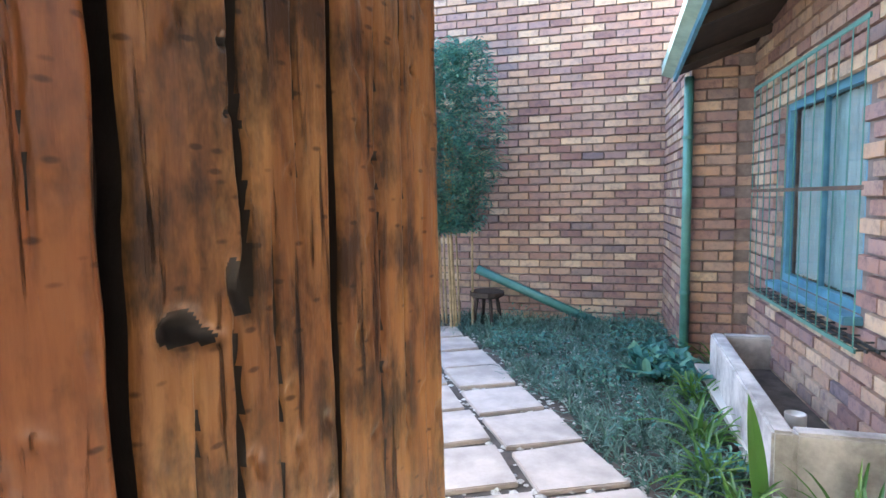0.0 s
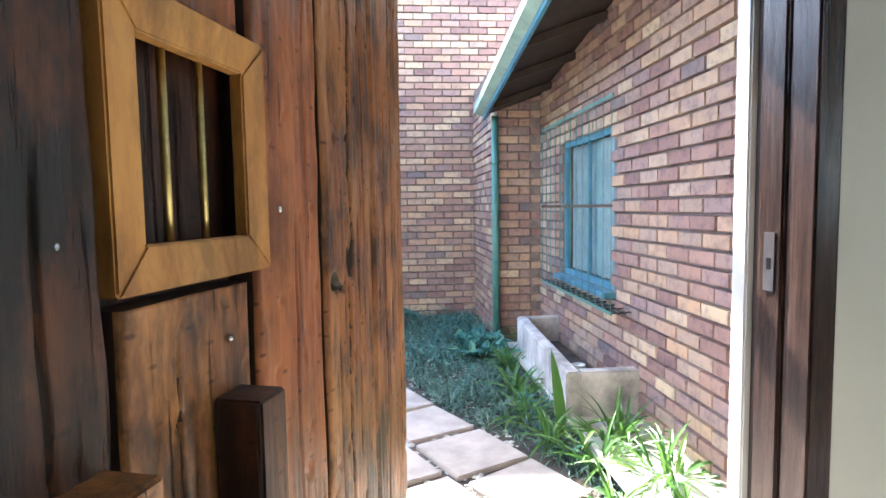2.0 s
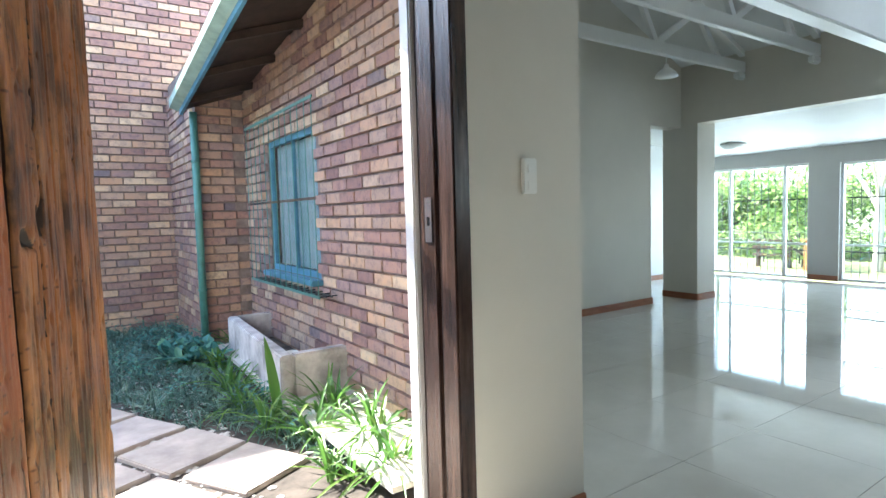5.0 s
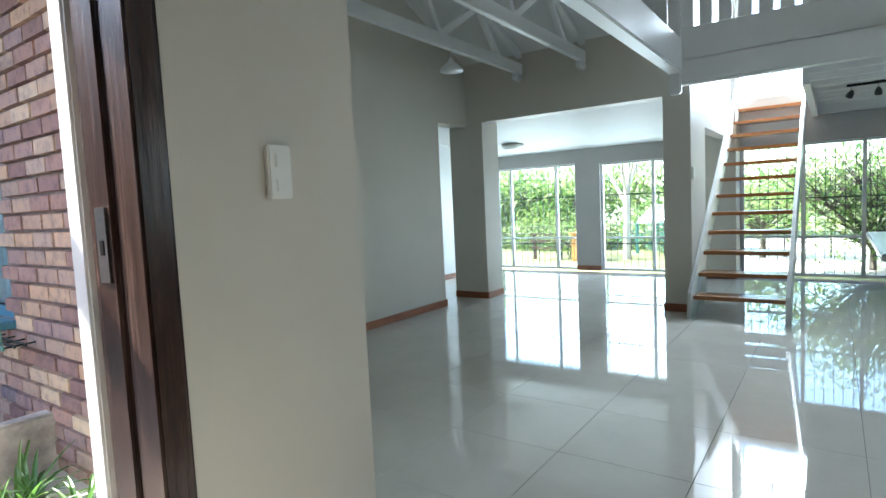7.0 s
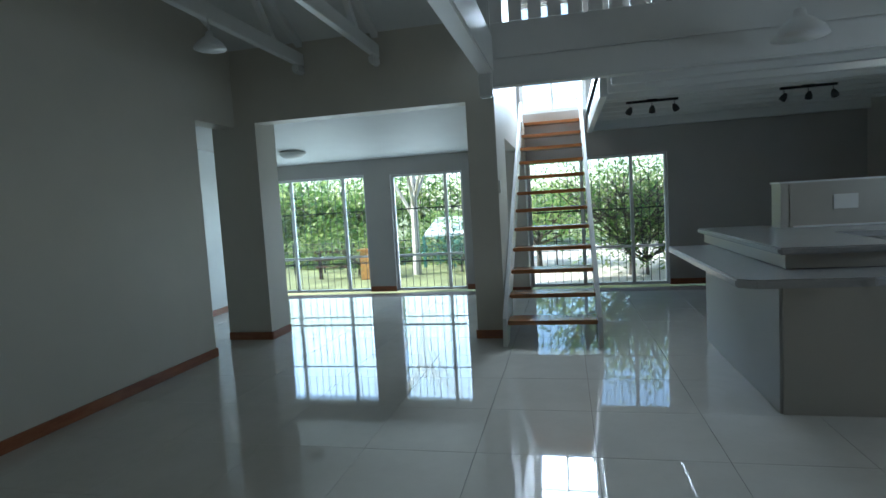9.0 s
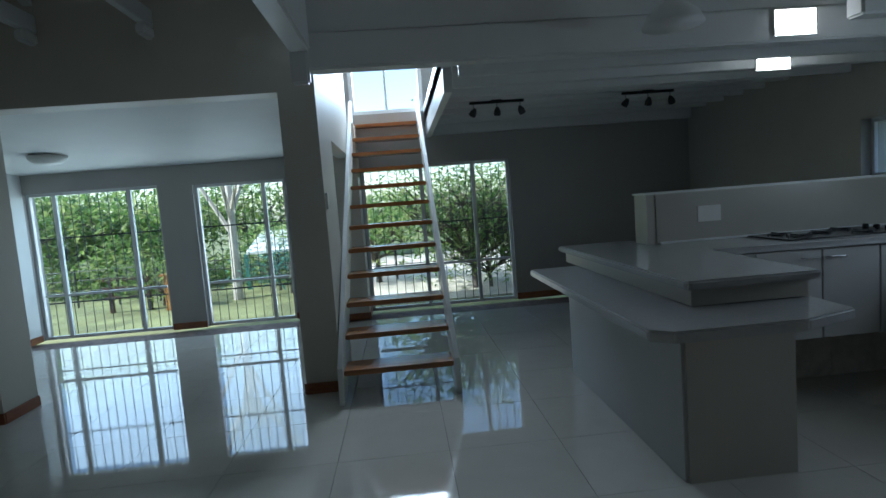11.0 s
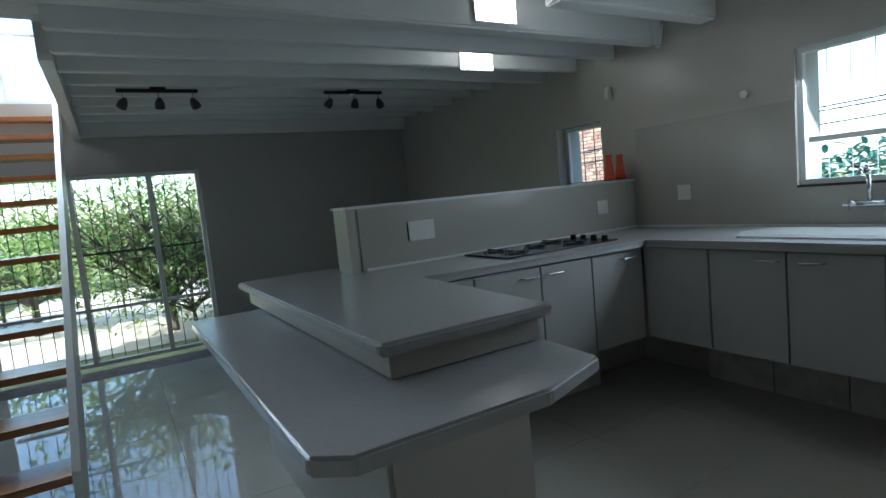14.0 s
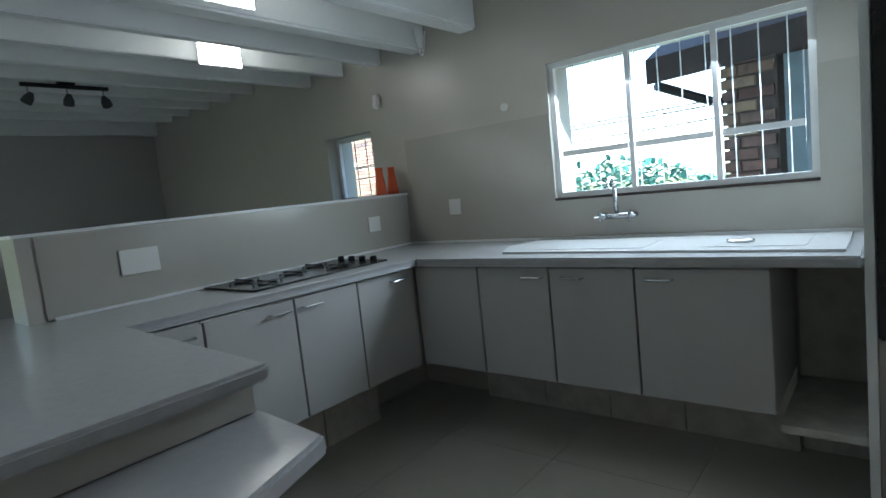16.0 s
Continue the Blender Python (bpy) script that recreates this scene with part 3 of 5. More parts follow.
def carved_plank(u0, u1, z0, z1, d0, d1, mat, parent, seed, cracks=(), pits=(), dents=0, rough=0.008):
    """An old sleeper plank: wavering edges, rounded arrises, adze dents, cracks and pits cut into its face."""
    rp = random.Random(seed)
    nu, nz = max(6, int((u1 - u0) / 0.003)), max(6, int((z1 - z0) / 0.005))
    uu, zz = np.meshgrid(np.linspace(0, 1, nu + 1), np.linspace(z0, z1, nz + 1))
    lo = np.array([noise.noise((z * 2.1, seed * 3.7, 0.3)) + .5 * noise.noise((z * 9, seed * 1.7, 4.3)) for z in zz[:, 0]]) * rough
    hi = np.array([noise.noise((z * 2.3, seed * 5.1, 9.1)) + .5 * noise.noise((z * 11, seed * 2.7, 6.3)) for z in zz[:, 0]]) * rough
    left, right = u0 + lo[:, None], u1 + hi[:, None]
    uw = left + (right - left) * uu
    d = np.full(uw.shape, float(d1))
    wave = np.array([[noise.noise((uw[i, j] * 11, zz[i, j] * 2.4, seed)) * .004 + noise.noise((uw[i, j] * 60, zz[i, j] * 9, seed)) * .0018 for j in range(nu + 1)] for i in range(nz + 1)])
    d += wave
    rim = np.minimum(uw - left, right - uw)
    d -= 0.011 * np.clip(1 - rim / 0.012, 0, 1) ** 2
    cut = np.zeros(uw.shape)
    for cu, c0, c1, w, deep in cracks:
        line = np.array([cu + .010 * noise.noise((z * 3.1, cu * 40, seed)) + .004 * noise.noise((z * 13, cu * 40, seed)) for z in zz[:, 0]])[:, None]
        fade = np.clip((zz - c0) / .08, 0, 1) * np.clip((c1 - zz) / .08, 0, 1)
        cut += 1.6 * deep * fade * np.exp(-((uw - line) / w) ** 2)
    spots = list(pits)
    for _ in range(dents):
        spots.append((rp.uniform(u0, u1), rp.uniform(max(z0, .55), z1), rp.uniform(.004, .009), rp.uniform(.008, .02), rp.uniform(.002, .007), rp.uniform(-.9, .9)))
    for pu, pz, ru, rz, deep, turn in spots:
        a, b2 = (uw - pu) * math.cos(turn) + (zz - pz) * math.sin(turn), (zz - pz) * math.cos(turn) - (uw - pu) * math.sin(turn)
        cut += deep * np.exp(-(a / ru) ** 2 - (b2 / rz) ** 2)
    d -= cut
    d = np.maximum(d, d0 + .004)
    n1 = nu + 1
    verts = [(uw[i, j], d[i, j], zz[i, j]) for i in range(nz + 1) for j in range(n1)]
    faces = [(i * n1 + j, i * n1 + j + 1, (i + 1) * n1 + j + 1, (i + 1) * n1 + j) for i in range(nz) for j in range(nu)]
    o = len(verts)
    ring = [j for j in range(n1)] + [i * n1 + nu for i in range(1, nz + 1)] + [nz * n1 + j for j in range(nu - 1, -1, -1)] + [i * n1 for i in range(nz - 1, 0, -1)]
    verts += [(verts[k][0], d0, verts[k][2]) for k in ring]
    m = len(ring)
    faces += [(ring[k], o + k, o + (k + 1) % m, ring[(k + 1) % m]) for k in range(m)]
    faces.append(tuple(o + k for k in range(m)))
    me = bpy.data.meshes.new("plank")
    me.from_pydata([tuple(LEAF_M @ Vector(v)) for v in verts], [], faces)
    me.materials.append(mat)
    me.materials.append(SOFFIT_SEAM)
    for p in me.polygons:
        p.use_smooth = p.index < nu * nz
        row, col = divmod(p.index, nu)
        # Near-black sides and deep cuts: groove dirt plus the shade of the recess.
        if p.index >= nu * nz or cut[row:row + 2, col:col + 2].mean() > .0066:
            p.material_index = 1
    ob = new("plank", me)
    ob.parent = parent
    ob.matrix_parent_inverse = parent.matrix_world.inverted()
    return ob


door = tagged(thing("door_entrance", "heavy open pivot door of old oiled sleeper planks", "door", (0.2, 0.8, 0.0)), kind="structure")
# Near-black core: the gaps between planks get their shade by colour.
leaf_box("door_core", 0.03, 1.565, 0.02, 2.14, -0.090, -0.058, SOFFIT_SEAM, door)
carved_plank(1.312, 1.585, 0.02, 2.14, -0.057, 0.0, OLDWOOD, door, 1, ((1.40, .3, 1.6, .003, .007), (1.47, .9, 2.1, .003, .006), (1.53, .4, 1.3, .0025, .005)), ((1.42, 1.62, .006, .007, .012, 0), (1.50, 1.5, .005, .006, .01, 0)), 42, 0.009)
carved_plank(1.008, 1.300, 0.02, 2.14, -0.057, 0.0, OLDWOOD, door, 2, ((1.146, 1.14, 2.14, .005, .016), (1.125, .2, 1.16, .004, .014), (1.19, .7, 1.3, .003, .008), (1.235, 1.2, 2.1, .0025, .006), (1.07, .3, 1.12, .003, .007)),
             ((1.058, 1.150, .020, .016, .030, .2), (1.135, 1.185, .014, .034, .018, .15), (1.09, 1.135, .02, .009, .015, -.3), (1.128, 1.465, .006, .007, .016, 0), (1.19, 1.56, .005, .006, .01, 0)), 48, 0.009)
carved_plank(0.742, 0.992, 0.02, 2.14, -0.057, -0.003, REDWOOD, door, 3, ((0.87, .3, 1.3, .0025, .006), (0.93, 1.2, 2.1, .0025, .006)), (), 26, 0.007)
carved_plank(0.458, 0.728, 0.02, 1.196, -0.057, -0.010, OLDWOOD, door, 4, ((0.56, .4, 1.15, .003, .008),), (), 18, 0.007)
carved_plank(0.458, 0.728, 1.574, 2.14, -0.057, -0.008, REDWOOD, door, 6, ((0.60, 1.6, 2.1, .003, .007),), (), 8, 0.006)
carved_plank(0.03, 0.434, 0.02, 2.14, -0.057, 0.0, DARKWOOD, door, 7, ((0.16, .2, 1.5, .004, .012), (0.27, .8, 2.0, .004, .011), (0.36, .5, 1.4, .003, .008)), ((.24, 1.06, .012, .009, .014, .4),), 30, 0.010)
# Dark plank colour puts shade behind the hatch bars.
leaf_box("hatch_back", 0.46, 0.74, 1.20, 1.572, -0.0575, -0.053, DARKWOOD, door)
# little barred window with its mitred frame
F0, F1, G0, G1, FW = 0.440, 0.768, 1.213, 1.568, 0.056
frame_pts = (((F0, G0), (F1, G0), (F1 - FW, G0 + FW), (F0 + FW, G0 + FW)), ((F1, G0), (F1, G1), (F1 - FW, G1 - FW), (F1 - FW, G0 + FW)), ((F1, G1), (F0, G1), (F0 + FW, G1 - FW), (F1 - FW, G1 - FW)), ((F0, G1), (F0, G0), (F0 + FW, G0 + FW), (F0 + FW, G1 - FW)))
for q in frame_pts:
    bm = bmesh.new()
    lo = [bm.verts.new(LEAF_M @ Vector((u, -0.022, z))) for u, z in q]
    hi = [bm.verts.new(LEAF_M @ Vector((u, 0.007 if i < 2 else 0.001, z))) for i, (u, z) in enumerate(q)]
    bm.faces.new(lo)
    bm.faces.new(hi[::-1])
    for i in range(4):
        bm.faces.new((lo[i], hi[i], hi[(i + 1) % 4], lo[(i + 1) % 4]))
    part("hatch_frame", bm, PALEWOOD, door, "honey coloured mitred frame", 0.003)
for u in (0.563, 0.638):
    bm = bmesh.new()
    rod(bm, LEAF_M @ Vector((u, -0.022, G0 + FW - .01)), LEAF_M @ Vector((u, -0.022, G1 - FW + .01)), 0.006, n=10)
    part("hatch_bar", bm, BRASS, door, "brass bar", 0, True)
# wooden latch housings with a brass bolt
leaf_box("latch_block", 0.62, 0.692, 0.60, 1.041, -0.012, 0.065, DARKWOOD, door, "dark wooden latch housing", 0.004)
leaf_box("latch_block", 0.318, 0.42, 0.52, 1.036, -0.008, 0.070, OLDWOOD, door, "worn wooden latch housing", 0.004)
bm = bmesh.new()
rod(bm, LEAF_M @ Vector((0.415, 0.035, 0.86)), LEAF_M @ Vector((0.625, 0.035, 0.86)), 0.011, n=10)
part("bolt", bm, BRASS, door, "brass bolt", 0, True)
for u, z, r_ in ((0.8216, 1.308, .006), (0.378, 1.275, .006), (0.66, 1.12, .005)):
    bm = bmesh.new()
    bmesh.ops.create_icosphere(bm, subdivisions=2, radius=r_, matrix=Matrix.Translation(LEAF_M @ Vector((u, -0.005, z))) @ Matrix.Diagonal((1, 1, rng0.uniform(1.0, 1.6), 1)))
    part("nail_head", bm, STEEL, door)

# door frame
fr = tagged(thing("door_frame", "dark worn timber door frame", "door frame", (1.4, 1.15, 0)), kind="structure")
part("jamb", bx(1.375, 1.005, 0, 1.44, 1.10, 2.16), JAMBWOOD, fr, "dark varnished jamb", 0.006)
part("jamb", bx(1.368, 1.104, 0, 1.44, 1.20, 2.16), JAMBWOOD, fr, "worn shiny jamb face", 0.006)
part("jamb", bx(1.395, 1.204, 0, 1.44, 1.25, 2.16), SOFFIT_SEAM, fr)
part("jamb", bx(1.375, 1.254, 0, 1.44, 1.32, 2.16), WHITE, fr, "white painted outer jamb", 0.006)
part("head", bx(-0.08, 1.02, 2.162, 1.44, 1.29, 2.178), JAMBWOOD, fr)
part("jamb", bx(-0.08, 1.02, 0, -0.04, 1.29, 2.16), JAMBWOOD, fr)
part("strike_plate", bx(1.364, 1.125, 1.08, 1.3675, 1.165, 1.23), STEEL, fr, "steel strike plate", 0.0)
part("strike_hole", bx(1.3625, 1.138, 1.135, 1.3637, 1.152, 1.165), BLACK, fr)

# switch plate
sp = thing("switch_plate", "white plastic light switch on the taupe wall", "switch", (1.69, 1.0, 1.295))
part("plate", bx(1.66, 0.992, 1.235, 1.725, 1.01, 1.357), PLASTIC, sp, "", 0.004)
for z in (1.262, 1.318):
    part("rocker", bx(1.676, 0.987, z - .012, 1.708, 0.992, z + .018), PLASTIC, sp, "", 0.002)

# ---- kitchen ----
ZT = 0.945
pen = thing("breakfast_bar", "white breakfast bar base with a stepped laminate top", "counter", (5.9, -0.85, 0))
part("base", bx(5.07, -1.08, 0, 6.71, -0.585, 0.765), CABINET, pen, "white panelled base", 0.003)
part("riser", bx(4.945, -1.085, 0.829, 6.69, -0.575, ZT - .04), CREAM, pen, "cream riser", 0.003)
part("end_panel", bx(5.058, -1.105, 0.0, 5.069, -0.60, 0.764), CREAM, pen)
bm = bmesh.new()
prism(bm, [(4.662, -0.256), (4.602, -0.331), (4.607, -0.83), (4.70, -1.085), (4.92, -1.095), (6.47, -1.095), (6.47, -0.256)], 0.782, 0.826)
part("lower_top", bm, LAMINATE, pen, "grey speckled laminate ledge", 0.008)
tops = thing("worktop", "grey speckled laminate worktop running round the kitchen", "worktop", (5.5, -2, 0.9))
bm = bmesh.new()
prism(bm, [(4.892, -0.530), (4.892, -1.103), (5.815, -1.15), (5.72, -2.53), (3.885, -2.53), (3.885, -3.165), (6.31, -3.165), (6.31, -1.06), (6.71, -1.06), (6.71, -0.530)], ZT - .038, ZT)
part("top", bm, LAMINATE, tops, "", 0.008)
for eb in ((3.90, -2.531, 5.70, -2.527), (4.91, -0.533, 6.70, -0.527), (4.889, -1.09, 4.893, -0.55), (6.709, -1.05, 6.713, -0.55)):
    part("edge_band", bx(eb[0], eb[1], ZT - .029, eb[2], eb[3], ZT - .009), LAM_EDGE, tops, "darker laminate edge band")
slab("wall_hob_screen", [(6.315, -3.17, 0, 6.50, -1.02, 1.272)], CREAM, "low cream wall behind the hob", category="wall")
slab("hob_screen_cap", [(6.305, -3.17, 1.2725, 6.51, -1.01, 1.285)], WHITE, "white cap on the low kitchen wall", category="trim")
slab("hob_tiles", [(6.308, -3.162, ZT + .002, 6.3145, -1.08, 1.265)], WTILE, "cream glazed splash tiles behind the hob", category="tiles")
slab("worktop_seal", [(5.75, -3.16, ZT + .001, 6.30, -3.147, ZT + .013), (6.294, -3.147, ZT + .001, 6.307, -1.1, ZT + .013), (3.9, -3.16, ZT + .001, 5.75, -3.147, ZT + .013)], WHITE, "white sealing strip behind the worktop", category="trim")


def cupboard(x0, x1, label, handle=None, axis="x", other=None):
    """A base unit; along x against the sink wall, or along y by the hob."""
    zb, zt = 0.38, ZT - .045
    if axis == "x":
        c = thing("base_cabinet", label, "cabinet", ((x0 + x1) / 2, -2.85, 0), "kitchen base cabinets")
        part("body", bx(x0 + .002, -3.15, zb, x1 - .002, -2.575, zt), CABINET, c)
        d = part("door", bx(x0 + .002, -2.573, zb, x1 - .002, -2.555, zt - .004), CABINET, c, "", 0.002)
        if handle is not None:
            bm = bmesh.new()
            pts = [(handle - .05, -2.555, zt - .045), (handle - .045, -2.53, zt - .045), (handle + .045, -2.53, zt - .045), (handle + .05, -2.555, zt - .045)]
            for a, b in zip(pts, pts[1:]):
                rod(bm, a, b, 0.0045, n=6)
            part("handle", bm, STEEL, d, "chrome bow handle")
        part("plinth", bx(x0 + .001, -3.168, 0, x1 - .001, -3.10, zb - .003), PLINTH, c, "dusty grey plinth")
    else:
        c = thing("base_cabinet", label, "cabinet", (6.0, (x0 + x1) / 2, 0), "kitchen base cabinets")
        part("body", bx(5.785, x0 + .002, zb, 6.30, x1 - .002, zt), CABINET, c)
        d = part("door", bx(5.765, x0 + .002, zb, 5.783, x1 - .002, zt - .004), CABINET, c, "", 0.002)
        if handle is not None:
            bm = bmesh.new()
            pts = [(5.765, handle - .05, zt - .045), (5.74, handle - .045, zt - .045), (5.74, handle + .045, zt - .045), (5.765, handle + .05, zt - .045)]
            for a, b in zip(pts, pts[1:]):
                rod(bm, a, b, 0.0045, n=6)
            part("handle", bm, STEEL, d, "chrome bow handle")
        part("plinth", bx(6.15, x0 + .001, 0, 6.30, x1 - .001, zb - .003), PLINTH, c, "dusty grey plinth")
    return c


cupboard(5.365, 5.76, "white melamine corner base cabinet under the worktop")
cupboard(4.985, 5.36, "white melamine base cabinet with chrome handle", 5.06)
cupboard(4.61, 4.98, "white melamine base cabinet with chrome handle", 4.87)
cupboard(4.14, 4.605, "wide white melamine base cabinet with chrome handle", 4.51)
cupboard(-2.15, -1.80, "white melamine base cabinet below the hob", -1.88, "y")
cupboard(-1.795, -1.40, "white melamine base cabinet below the hob", -1.72, "y")
cupboard(-1.395, -1.165, "narrow white melamine base cabinet by the bar", -1.31, "y")
cupboard(-2.545, -2.155, "white melamine corner base cabinet", -2.42, "y")
slab("appliance_bay", [(3.89, -3.16, 0.0, 4.13, -3.14, 0.9), (3.89, -3.14, 0.30, 4.135, -2.60, 0.33)], PLINTH, "empty appliance space under the worktop", category="cabinet")

sink = thing("kitchen_sink", "long white enamelled sink with drainer set in the worktop", "sink", (4.6, -2.85, ZT))
bm = bmesh.new()
prism(bm, [(3.93, -2.62), (5.28, -2.66), (5.37, -2.86), (5.30, -3.07), (3.93, -3.07)][::-1], ZT + .001, ZT + .009)
part("rim", bm, ENAMEL, sink, "", 0.008)
for x0, x1 in ((4.05, 4.40), (4.62, 5.2)):
    part("basin", bx(x0, -3.0, ZT + .0095, x1, -2.71, ZT + .011), ENAMEL, sink, "", 0.0015)
bm = bmesh.new()
lathe(bm, [(0.05, 0), (0.05, 0.008), (0.03, 0.012)], (4.28, -2.84, ZT + .0112), 16)
part("drain", bm, STEEL, sink, "", 0, True)
tap = thing("wall_tap", "chrome wall mixer tap with two cross handles", "tap", (4.88, -3.16, 1.06))
for dx in (-.075, .075):
    bm = bmesh.new()
    rod(bm, (4.88 + dx, -3.162, 1.06), (4.88 + dx, -3.09, 1.06), 0.016, n=12)
    part("valve", bm, STEEL, tap, "", 0, True)
    bm = bmesh.new()
    rod(bm, (4.88 + dx * 1.0 - .03, -3.085, 1.06), (4.88 + dx + .03, -3.085, 1.06), 0.007, n=8)
    rod(bm, (4.88 + dx, -3.085, 1.03), (4.88 + dx, -3.085, 1.09), 0.007, n=8)
    part("cross_handle", bm, STEEL, tap)
bm = bmesh.new()
rod(bm, (4.80, -3.12, 1.06), (4.96, -3.12, 1.06), 0.015, n=10)
rod(bm, (4.88, -3.12, 1.06), (4.88, -3.10, 1.20), 0.010, n=10)
for i in range(8):
    a0, a1 = math.pi * i / 8, math.pi * (i + 1) / 8
    rod(bm, (4.88, -3.06 - .04 * math.cos(a0), 1.20 + .05 * math.sin(a0)), (4.88, -3.06 - .04 * math.cos(a1), 1.20 + .05 * math.sin(a1)), 0.010, n=8)
part("spout", bm, STEEL, tap, "", 0, True)

hob = thing("hob", "black glass gas hob with knobs set in the worktop", "hob", (6.0, -2, ZT))
part("plate", bx(5.86, -2.47, ZT + .001, 6.28, -1.68, ZT + .010), BLACK, hob, "", 0.004)
for x, y in ((5.97, -1.82), (6.16, -1.82), (6.07, -2.03), (5.97, -2.23), (6.16, -2.23)):
    bm = bmesh.new()
    lathe(bm, [(0.045, 0), (0.045, 0.005), (0.03, 0.008)], (x, y, ZT + .0102), 14)
    part("burner", bm, IRON, hob)
    bm = bmesh.new()
    for a in (0, math.pi / 2):
        m = Matrix.Translation((x, y, ZT + .020)) @ Matrix.Rotation(a, 4, "Z")
        box(bm, -.075, -.004, -.004, .075, .004, .004, m)
        for sx in (-.073, .073):
            box(bm, sx - .004, -.004, -.0098, sx + .004, .004, -.003, m)
    part("pan_support", bm, IRON, hob)
for i in range(4):
    bm = bmesh.new()
    lathe(bm, [(0.018, 0), (0.018, 0.022), (0.012, 0.026)], (5.91 + i * .085, -2.415, ZT + .0105), 14)
    part("knob", bm, BLACK, hob)

for k, (x, y) in enumerate(((6.37, -2.99), (6.37, -3.10))):
    v = thing("vase", "tapered orange ceramic vase on the low wall", "vase", (x, y, 1.285), "orange vases")
    bm = bmesh.new()
    lathe(bm, [(0.040, 0), (0.037, 0.03), (0.022, 0.15), (0.026, 0.175), (0.022, 0.176), (0.02, 0.15)], (x, y, 1.286), 18)
    part("body", bm, ORANGE, v, "", 0, True)
for name, b, lab in (("socket_plate", (6.300, -1.52, 1.07, 6.3075, -1.36, 1.175), "white double socket on the hob tiles"), ("socket_plate", (5.87, -3.162, 1.12, 5.96, -3.154, 1.215), "white switch plate on the kitchen wall"), ("socket_plate", (6.300, -2.88, 1.07, 6.3075, -2.78, 1.16), "white socket on the hob tiles")):
    s_ = thing(name, lab, "socket", (b[0], b[1], b[2]))
    part("plate", bx(*b), PLASTIC, s_, "", 0.002)
sn = thing("alarm_sensor", "small cream alarm sensor on the wall", "sensor", (6.48, -3.14, 1.9))
part("housing", bx(6.455, -3.17, 1.86, 6.505, -3.135, 1.95), PLASTIC, sn, "", 0.008)
part("lens", bx(6.462, -3.134, 1.87, 6.498, -3.128, 1.905), PLASTIC, sn, "", 0.002)
for x, z in ((5.50, 1.70),):
    r = thing("wall_rosette", "small round white cover on the kitchen wall", "cover", (x, -3.16, z))
    bm = bmesh.new()
    rod(bm, (x, -3.17, z), (x, -3.155, z), 0.022, n=16)
    part("disc", bm, PLASTIC, r)
cb = thing("cable_loop", "white cable loop hanging from the loft beam", "cable", (6.08, -3.1, 2.1))
bm = bmesh.new()
pts = [(6.0, -3.15 + .11 * i / 10, 2.24 - .15 * math.sin(math.pi * i / 10)) for i in range(11)]
for a, b in zip(pts, pts[1:]):
    rod(bm, a, b, 0.006, n=6)
part("cable", bm, WHITE, cb)

# tall unit with oven at the end of the run
tall = thing("tall_unit", "tall white unit with a built-in black oven", "cabinet", (3.6, -2.85, 0))
part("side", bx(3.855, -3.165, 0, 3.882, -2.50, 2.1), WHITE, tall, "", 0.003)
part("body", bx(3.30, -3.165, 0, 3.853, -2.52, 2.1), CABINET, tall)
part("oven_door", bx(3.32, -2.518, 0.70, 3.852, -2.46, 1.75), BLACK, tall, "black glass oven door", 0.006)


# ---- lamps ----
def track(y0, y1):
    t = thing("track_light", "black ceiling track with three spot heads", "lamp", (TX, (y0 + y1) / 2, 2.2), "track lights")
    part("rail", bx(TX - .015, y1, 2.212, TX + .015, y0, 2.236), BLACK, t, "", 0.003)
    part("ceiling_mount", bx(TX - .02, (y0 + y1) / 2 - .05, 2.237, TX + .02, (y0 + y1) / 2 + .05, 2.295), BLACK, t)
    for i in range(3):
        y = y0 + (y1 - y0) * (0.07 + 0.43 * i)
        bm = bmesh.new()
        rod(bm, (TX, y, 2.212), (TX, y, 2.165), 0.006, n=8)
        part("stem", bm, STEEL, t)
        bm = bmesh.new()
        lathe(bm, [(0.034, -0.045), (0.032, -0.01), (0.022, 0.012), (0.012, 0.03)], (0, 0, 0), 12)
        bmesh.ops.transform(bm, matrix=Matrix.Translation((TX - .012, y, 2.145)) @ Matrix.Rotation(0.5 - .5 * i, 4, "X") @ Matrix.Rotation(-0.4, 4, "Y"), verts=bm.verts[:])
        part("spot_head", bm, IRON, t, "", 0, True)
        bm = bmesh.new()
        lathe(bm, [(0.028, -0.050), (0.030, -0.046)], (0, 0, 0), 12)
        bmesh.ops.transform(bm, matrix=Matrix.Translation((TX - .012, y, 2.145)) @ Matrix.Rotation(0.5 - .5 * i, 4, "X") @ Matrix.Rotation(-0.4, 4, "Y"), verts=bm.verts[:])
        part("reflector", bm, STEEL, t)


TX = 8.07
track(-0.14, -0.66)
track(-1.62, -2.134)


def pendant(x, y, z, drop, big, label):
    p = thing("pendant_lamp", label, "lamp", (x, y, z))
    bm = bmesh.new()
    rod(bm, (x, y, z + .1), (x, y, z + drop), 0.005, n=6)
    part("cord", bm, WHITE, p)
    bm = bmesh.new()
    r = big
    lathe(bm, [(r, 0), (r * .97, .012), (r * .82, r * .35), (r * .5, r * .62), (r * .25, r * .8), (r * .2, r * 1.05), (r * .12, r * 1.1), (r * .1, r * .8), (r * .45, r * .55), (r * .78, r * .3), (r * .9, .004)], (x, y, z), 24)
    part("shade", bm, WHITE, p, "white enamel shade", 0, True)


